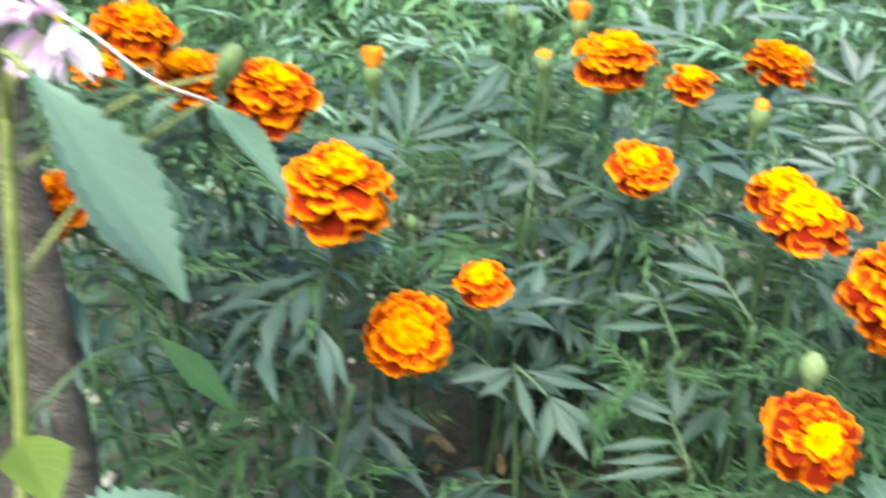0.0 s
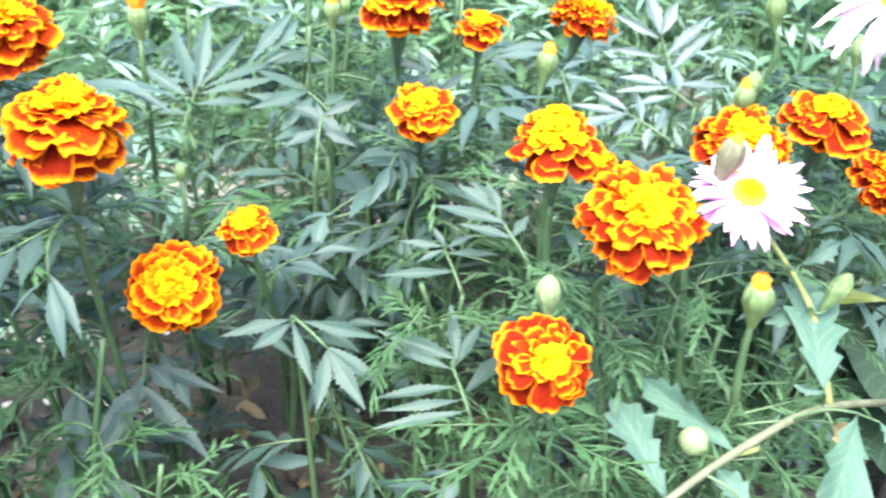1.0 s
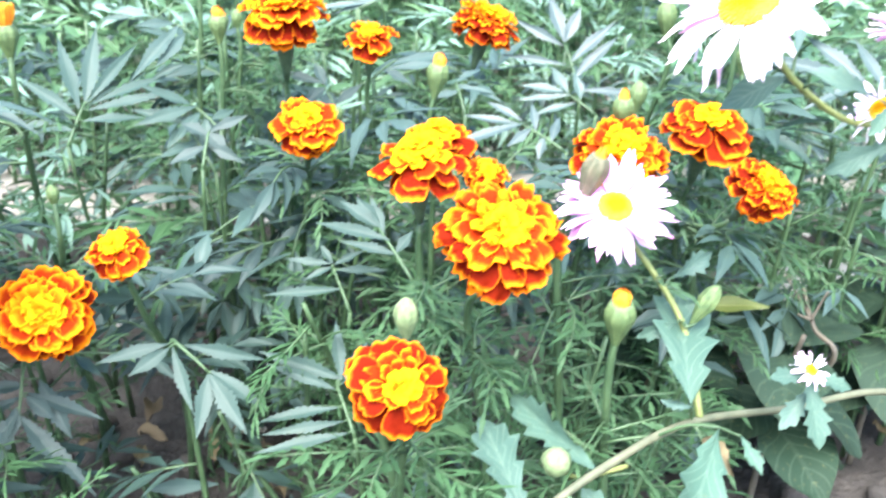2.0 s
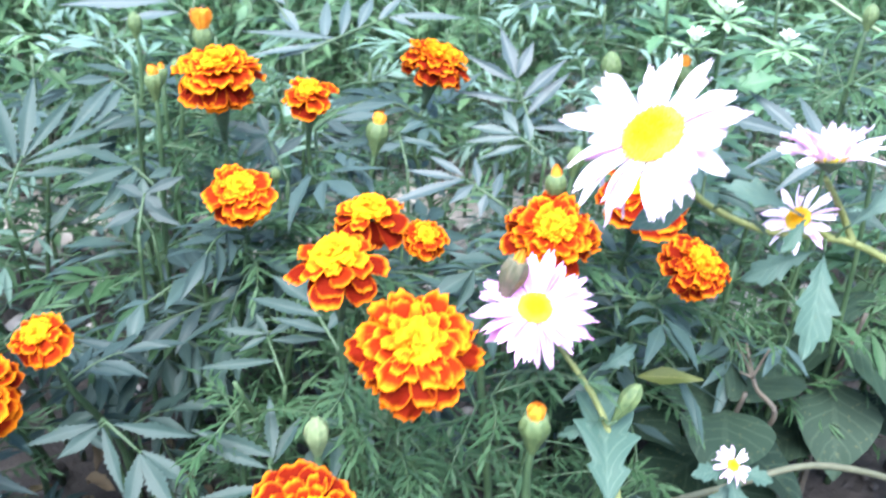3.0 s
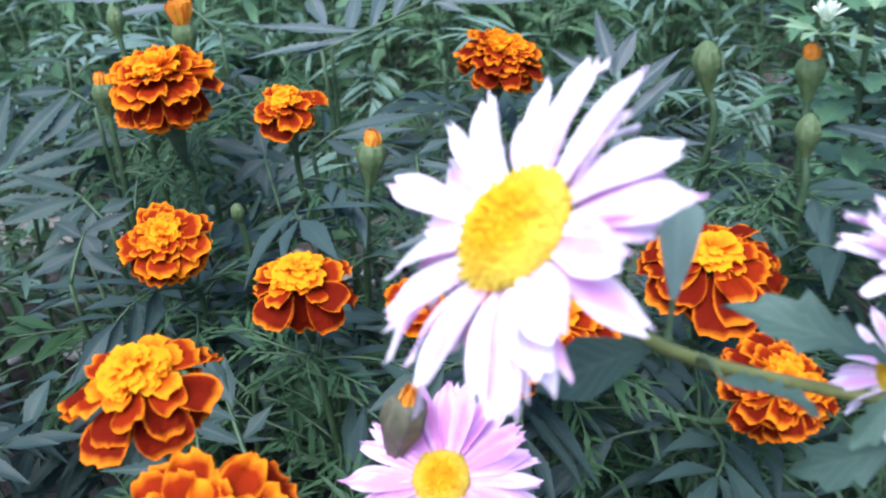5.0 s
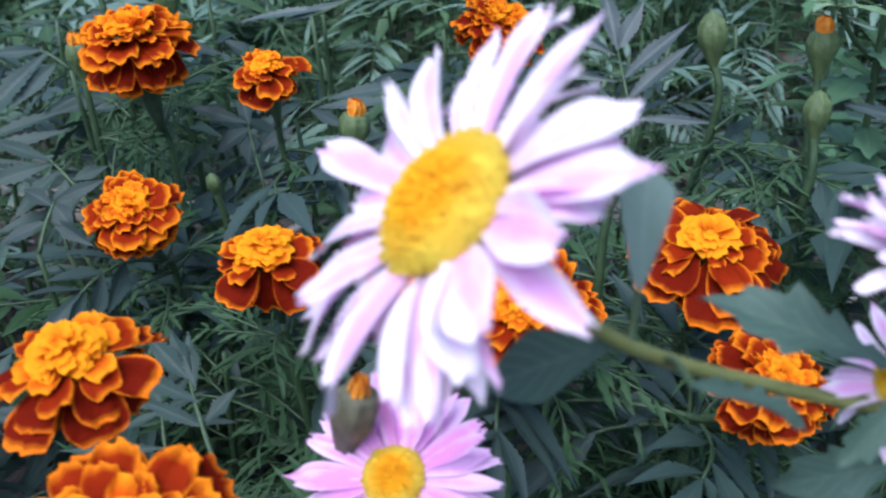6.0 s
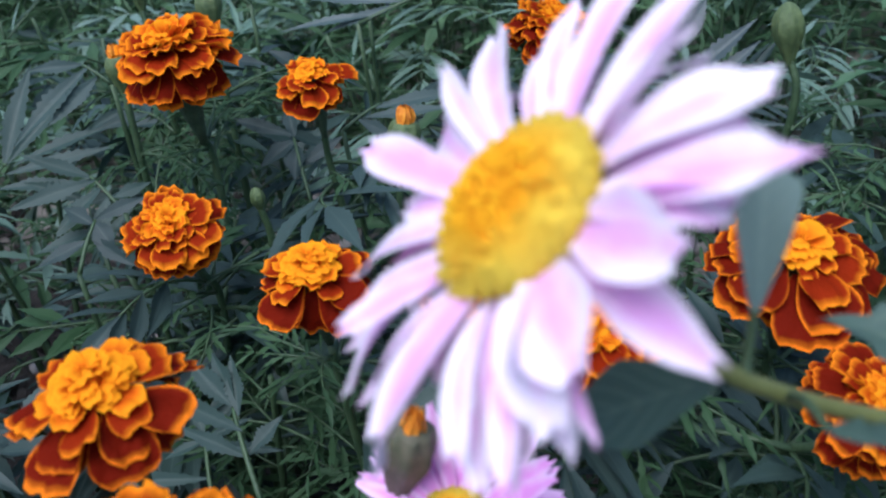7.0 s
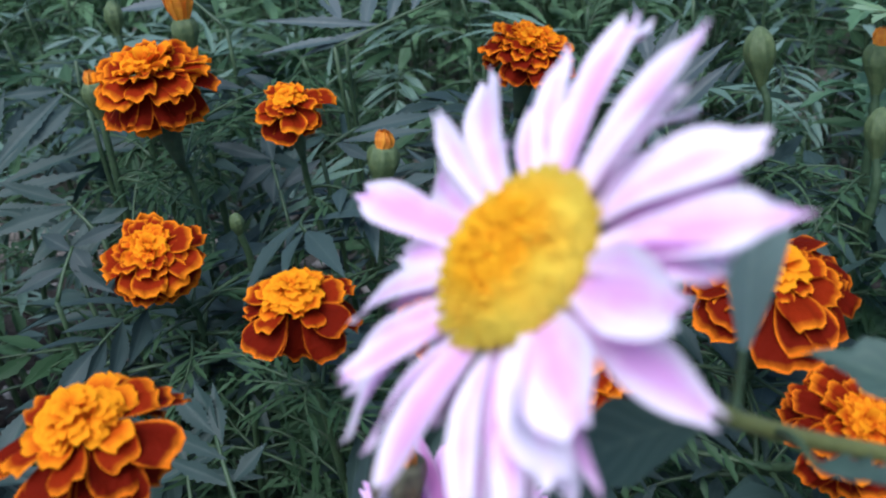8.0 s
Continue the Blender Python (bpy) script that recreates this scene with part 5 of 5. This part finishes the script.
NARROW = [pinnate(rng, 0.10, 8, 0.040, 0.0055, 0.2, spread=62, teeth=0.12, n=12, name="narrow_pinnate_leaf", mats=(LEAF_LANCE, STEM)) for _ in range(3)]
for a, b in [((0.53, 0.53, 0.316), (0.512, 0.605, 0.352)), ((0.535, 0.535, 0.30), (0.60, 0.58, 0.32)), ((0.54, 0.54, 0.27), (0.46, 0.56, 0.27))]:
    leaf_between(root, NARROW, a, b, r, (0, -0.4, 1))
    root.children[-1].scale = (1, 1, 1)
root = thing("grass_stem", (0.80, 0.68, 0), "pale green bare flower stalk leaning over the leaves", "stalk")
stalk(root, [(0.80, 0.68, -0.01), (0.775, 0.682, 0.15), (0.70, 0.688, 0.30), (0.60, 0.694, 0.365), (0.554, 0.697, 0.388), (0.48, 0.70, 0.42)], 0.0022, STEM_LIGHT)
# ---- dark broad-leaved plants beside the daisies ----
for k, (x, y, h) in enumerate([(0.45, 0.52, 0.15), (0.56, 0.56, 0.18), (0.38, 0.58, 0.16), (0.66, 0.50, 0.16)]):
    root = thing("broadleaf_plant", (x, y, 0), "low plant with broad dark green leaves", "plant", "broad-leaved plants")
    mid_plant = root if k == 2 else None if k < 2 else mid_plant
    stalk(root, [(x, y, -0.01), (x + 0.005, y, h * 0.6), (x + 0.01, y - 0.01, h)], 0.0028, STEM_DARK)
    for i in range(9):
        a, z = 2.4 * i + k, h * (0.35 + 0.65 * i / 9)
        p = Vector((x + 0.004, y, z))
        leaf_between(root, BROAD_LEAVES, p, p + Vector((0.075 * math.cos(a), 0.075 * math.sin(a), r.uniform(-0.03, 0.02))), r, (0, 0, 1))

FADING = [Geo().add(*blade(1.0, 0.3, 14, 0.05, 0.3, 0.1, 0.4, 0.05, 0, 1.0, 2)).mesh("fading_leaf", LEAF_YELLOW)]
WITHERED = [Geo().add(*blade(1.0, 0.6, 12, 0.1, 0.9, 0.3, 0.45, 0.3, 0, 2.0, 2)).mesh("withered_leaf", LEAF_DRY)]
leaf_between(mid_plant, FADING, (0.3593, 0.4700, 0.2030), (0.3900, 0.4491, 0.2132), r, (0, -0.7, 1), 1.0)
petiole(mid_plant, ([(0.38, 0.58, -0.01), (0.385, 0.58, 0.096), (0.39, 0.57, 0.16)],), (0.3593, 0.4700, 0.2030), 0.0011)
leaf_between(low, WITHERED, (0.2971, 0.3319, 0.2120), (0.3022, 0.3125, 0.2101), r, (0, -1, 0.3), 1.0)
petiole(low, (VINE, SHOOT), (0.2971, 0.3319, 0.2120))
dead = thing("dead_stem", (0.470, 0.60, 0.0), "bare dark brown dead stem with thin side twigs", "dead stem")
stalk(dead, [(0.470, 0.60, -0.01), (0.4720, 0.4936, 0.1339), (0.4669, 0.5111, 0.1548), (0.4732, 0.5421, 0.1686)], 0.0022, STEM_DARK)
for name, tip in (("twig", (0.4731, 0.5689, 0.1685)), ("twig", (0.4765, 0.5183, 0.1788)), ("twig", (0.4586, 0.5208, 0.1608))):
    stalk(dead, [(0.4659, 0.5148, 0.1594), tip], 0.0012, STEM_DARK, name)

# ---- dry leaves on the soil ----
DRY = [Geo().add(*blade(1.0, rng.uniform(0.4, 0.6), 10, 0.1, 0.9, rng.uniform(-0.5, 0.6), 0.45, 0.25, 0, rng.uniform(0, 6), 2)).mesh("dry_leaf", LEAF_DRY) for _ in range(4)]
for k in range(44):
    x, y = (r.uniform(-0.08, 0.18), r.uniform(0.44, 0.68)) if k < 30 else (r.uniform(-0.3, 0.6), r.uniform(0.45, 0.9))
    ob = new("dry_leaf", r.choice(DRY))
    size = r.uniform(0.018, 0.042)
    ob.matrix_world = pose(x, y, 0.008, r.uniform(-15, 25), r.uniform(-30, 30), r.uniform(0, 360)) @ Matrix.Diagonal((size, size, size, 1))
    tagged(ob, "curled brown dry leaf fallen on the soil", "dry leaf", "dry leaves on the soil")

# ---- the tall plant and the stake at the bed's end ----
tall = thing("tall_plant", (-0.19, 0.30, 0), "tall stem with large toothed lance-shaped leaves", "plant")
TALL_STEM = [(-0.19, 0.30, -0.01), (-0.180, 0.31, 0.2), (-0.167, 0.31, 0.292), (-0.156, 0.31, 0.365), (-0.148, 0.31, 0.42)]
stalk(tall, TALL_STEM, 0.0036)
NARROW_GREEN = [Geo().add(*blade(1.0, 0.30, 20, 0.12, 0.3, 0.1, 0.45, 0.03, 0, 1.0, 3)).mesh("lance_leaf", LEAF_FERN)]
for foot in ((-0.1413, 0.319, 0.3966), (-0.1015, 0.353, 0.401), (-0.1326, 0.3739, 0.2811)):
    petiole(tall, (TALL_STEM,), foot, 0.0013)
leaf_between(tall, LANCE_LEAVES, (-0.1235, 0.275, 0.430), (-0.0834, 0.282, 0.3497), r, (0.6, -0.6, 0.6), 0.85)
stalk(tall, [(-0.150, 0.31, 0.405), (-0.138, 0.29, 0.432), (-0.1235, 0.275, 0.430)], 0.0015)
leaf_between(tall, LANCE_LEAVES, (-0.1413, 0.319, 0.3966), (-0.1082, 0.343, 0.3249), r, (0.5, -0.5, 0.5), 1.1)
leaf_between(tall, LANCE_LEAVES, (-0.102, 0.392, 0.388), (-0.067, 0.395, 0.343), r, (0.5, -0.5, 0.7), 0.85)
stalk(tall, [(-0.160, 0.31, 0.34), (-0.13, 0.345, 0.375), (-0.102, 0.392, 0.388)], 0.0013)
leaf_between(tall, LANCE_LEAVES, (-0.1015, 0.353, 0.401), (-0.1243, 0.362, 0.383), r, (0.1, -0.5, 1), 0.8)
leaf_between(tall, NARROW_GREEN, (-0.1326, 0.3739, 0.2811), (-0.0979, 0.3765, 0.2375), r, (0.5, -0.6, 0.6), 0.9)
leaf_between(tall, [Geo().add(*blade(1.0, 0.44, 20, 0.03, 0.3, 0.1, 0.45, 0.03, 0, 2.0, 3)).mesh("broad_lance_leaf", LEAF_OLIVE)], (-0.170, 0.309, 0.272), (-0.137, 0.262, 0.282), r, (0.3, -0.4, 1), 1.0)
for a, b in [((-0.179, 0.31, 0.205), (-0.20, 0.25, 0.17)), ((-0.180, 0.31, 0.2), (-0.13, 0.38, 0.19))]:
    leaf_between(tall, LANCE_LEAVES, a, b, r, (0.1, -0.4, 1), 1.0)
stalk(tall, [(-0.153, 0.31, 0.385), (-0.12, 0.355, 0.40), (-0.088, 0.379, 0.403)], 0.0012)
part("bud", BUDS["bud_green"], tall, Matrix.Translation(Vector((-0.088, 0.379, 0.406)) - tall.location) @ pose(0, 0, 0, 15, 30, 0) @ Matrix.Diagonal((0.014, 0.014, 0.014, 1)), "pale green closed bud")
W0 = Vector((-0.137, 0.326, 0.4345))
stalk(tall, [(-0.149, 0.31, 0.41), (-0.145, 0.318, 0.425), W0 - Vector((0.001, 0.004, 0.003))], 0.0014)
daisy_head(tall, W0 - tall.location, (0.25, 0.75, 0.45), 0.006, 0.024, DAISY_WHITE, 12, ((15, -18), (13, -34)))
v, f, uv = tube(bend([(-0.175, 0.35, -0.02), (-0.179, 0.363, 0.207), (-0.190, 0.388, 0.36), (-0.20, 0.41, 0.52)], 60), 0.0125, 18)
v = [Vector(p) + Vector(p - np.array((-0.185, 0.375, p[2]))).normalized() * (0.0024 * noise.noise(Vector(p) * 60) + 0.0012 * noise.noise(Vector((p[0] * 260, p[1] * 260, p[2] * 70)))) for p in v]
post = new("wooden_stake", Geo().add([tuple(p) for p in v], f, uv).mesh("wooden_stake", BARK))
tagged(post, "rough grey-brown wooden stake pushed into the soil", "stake")
part("twig", Geo().add(*tube(bend([(-0.195, 0.395, 0.455), (-0.165, 0.376, 0.437), (-0.138, 0.367, 0.422), (-0.117, 0.37, 0.403), (-0.095, 0.375, 0.392)], 20), [0.0013 - 0.00003 * i for i in range(21)], 6)).mesh("twig", STONE), post, None, "thin pale dry side twig")
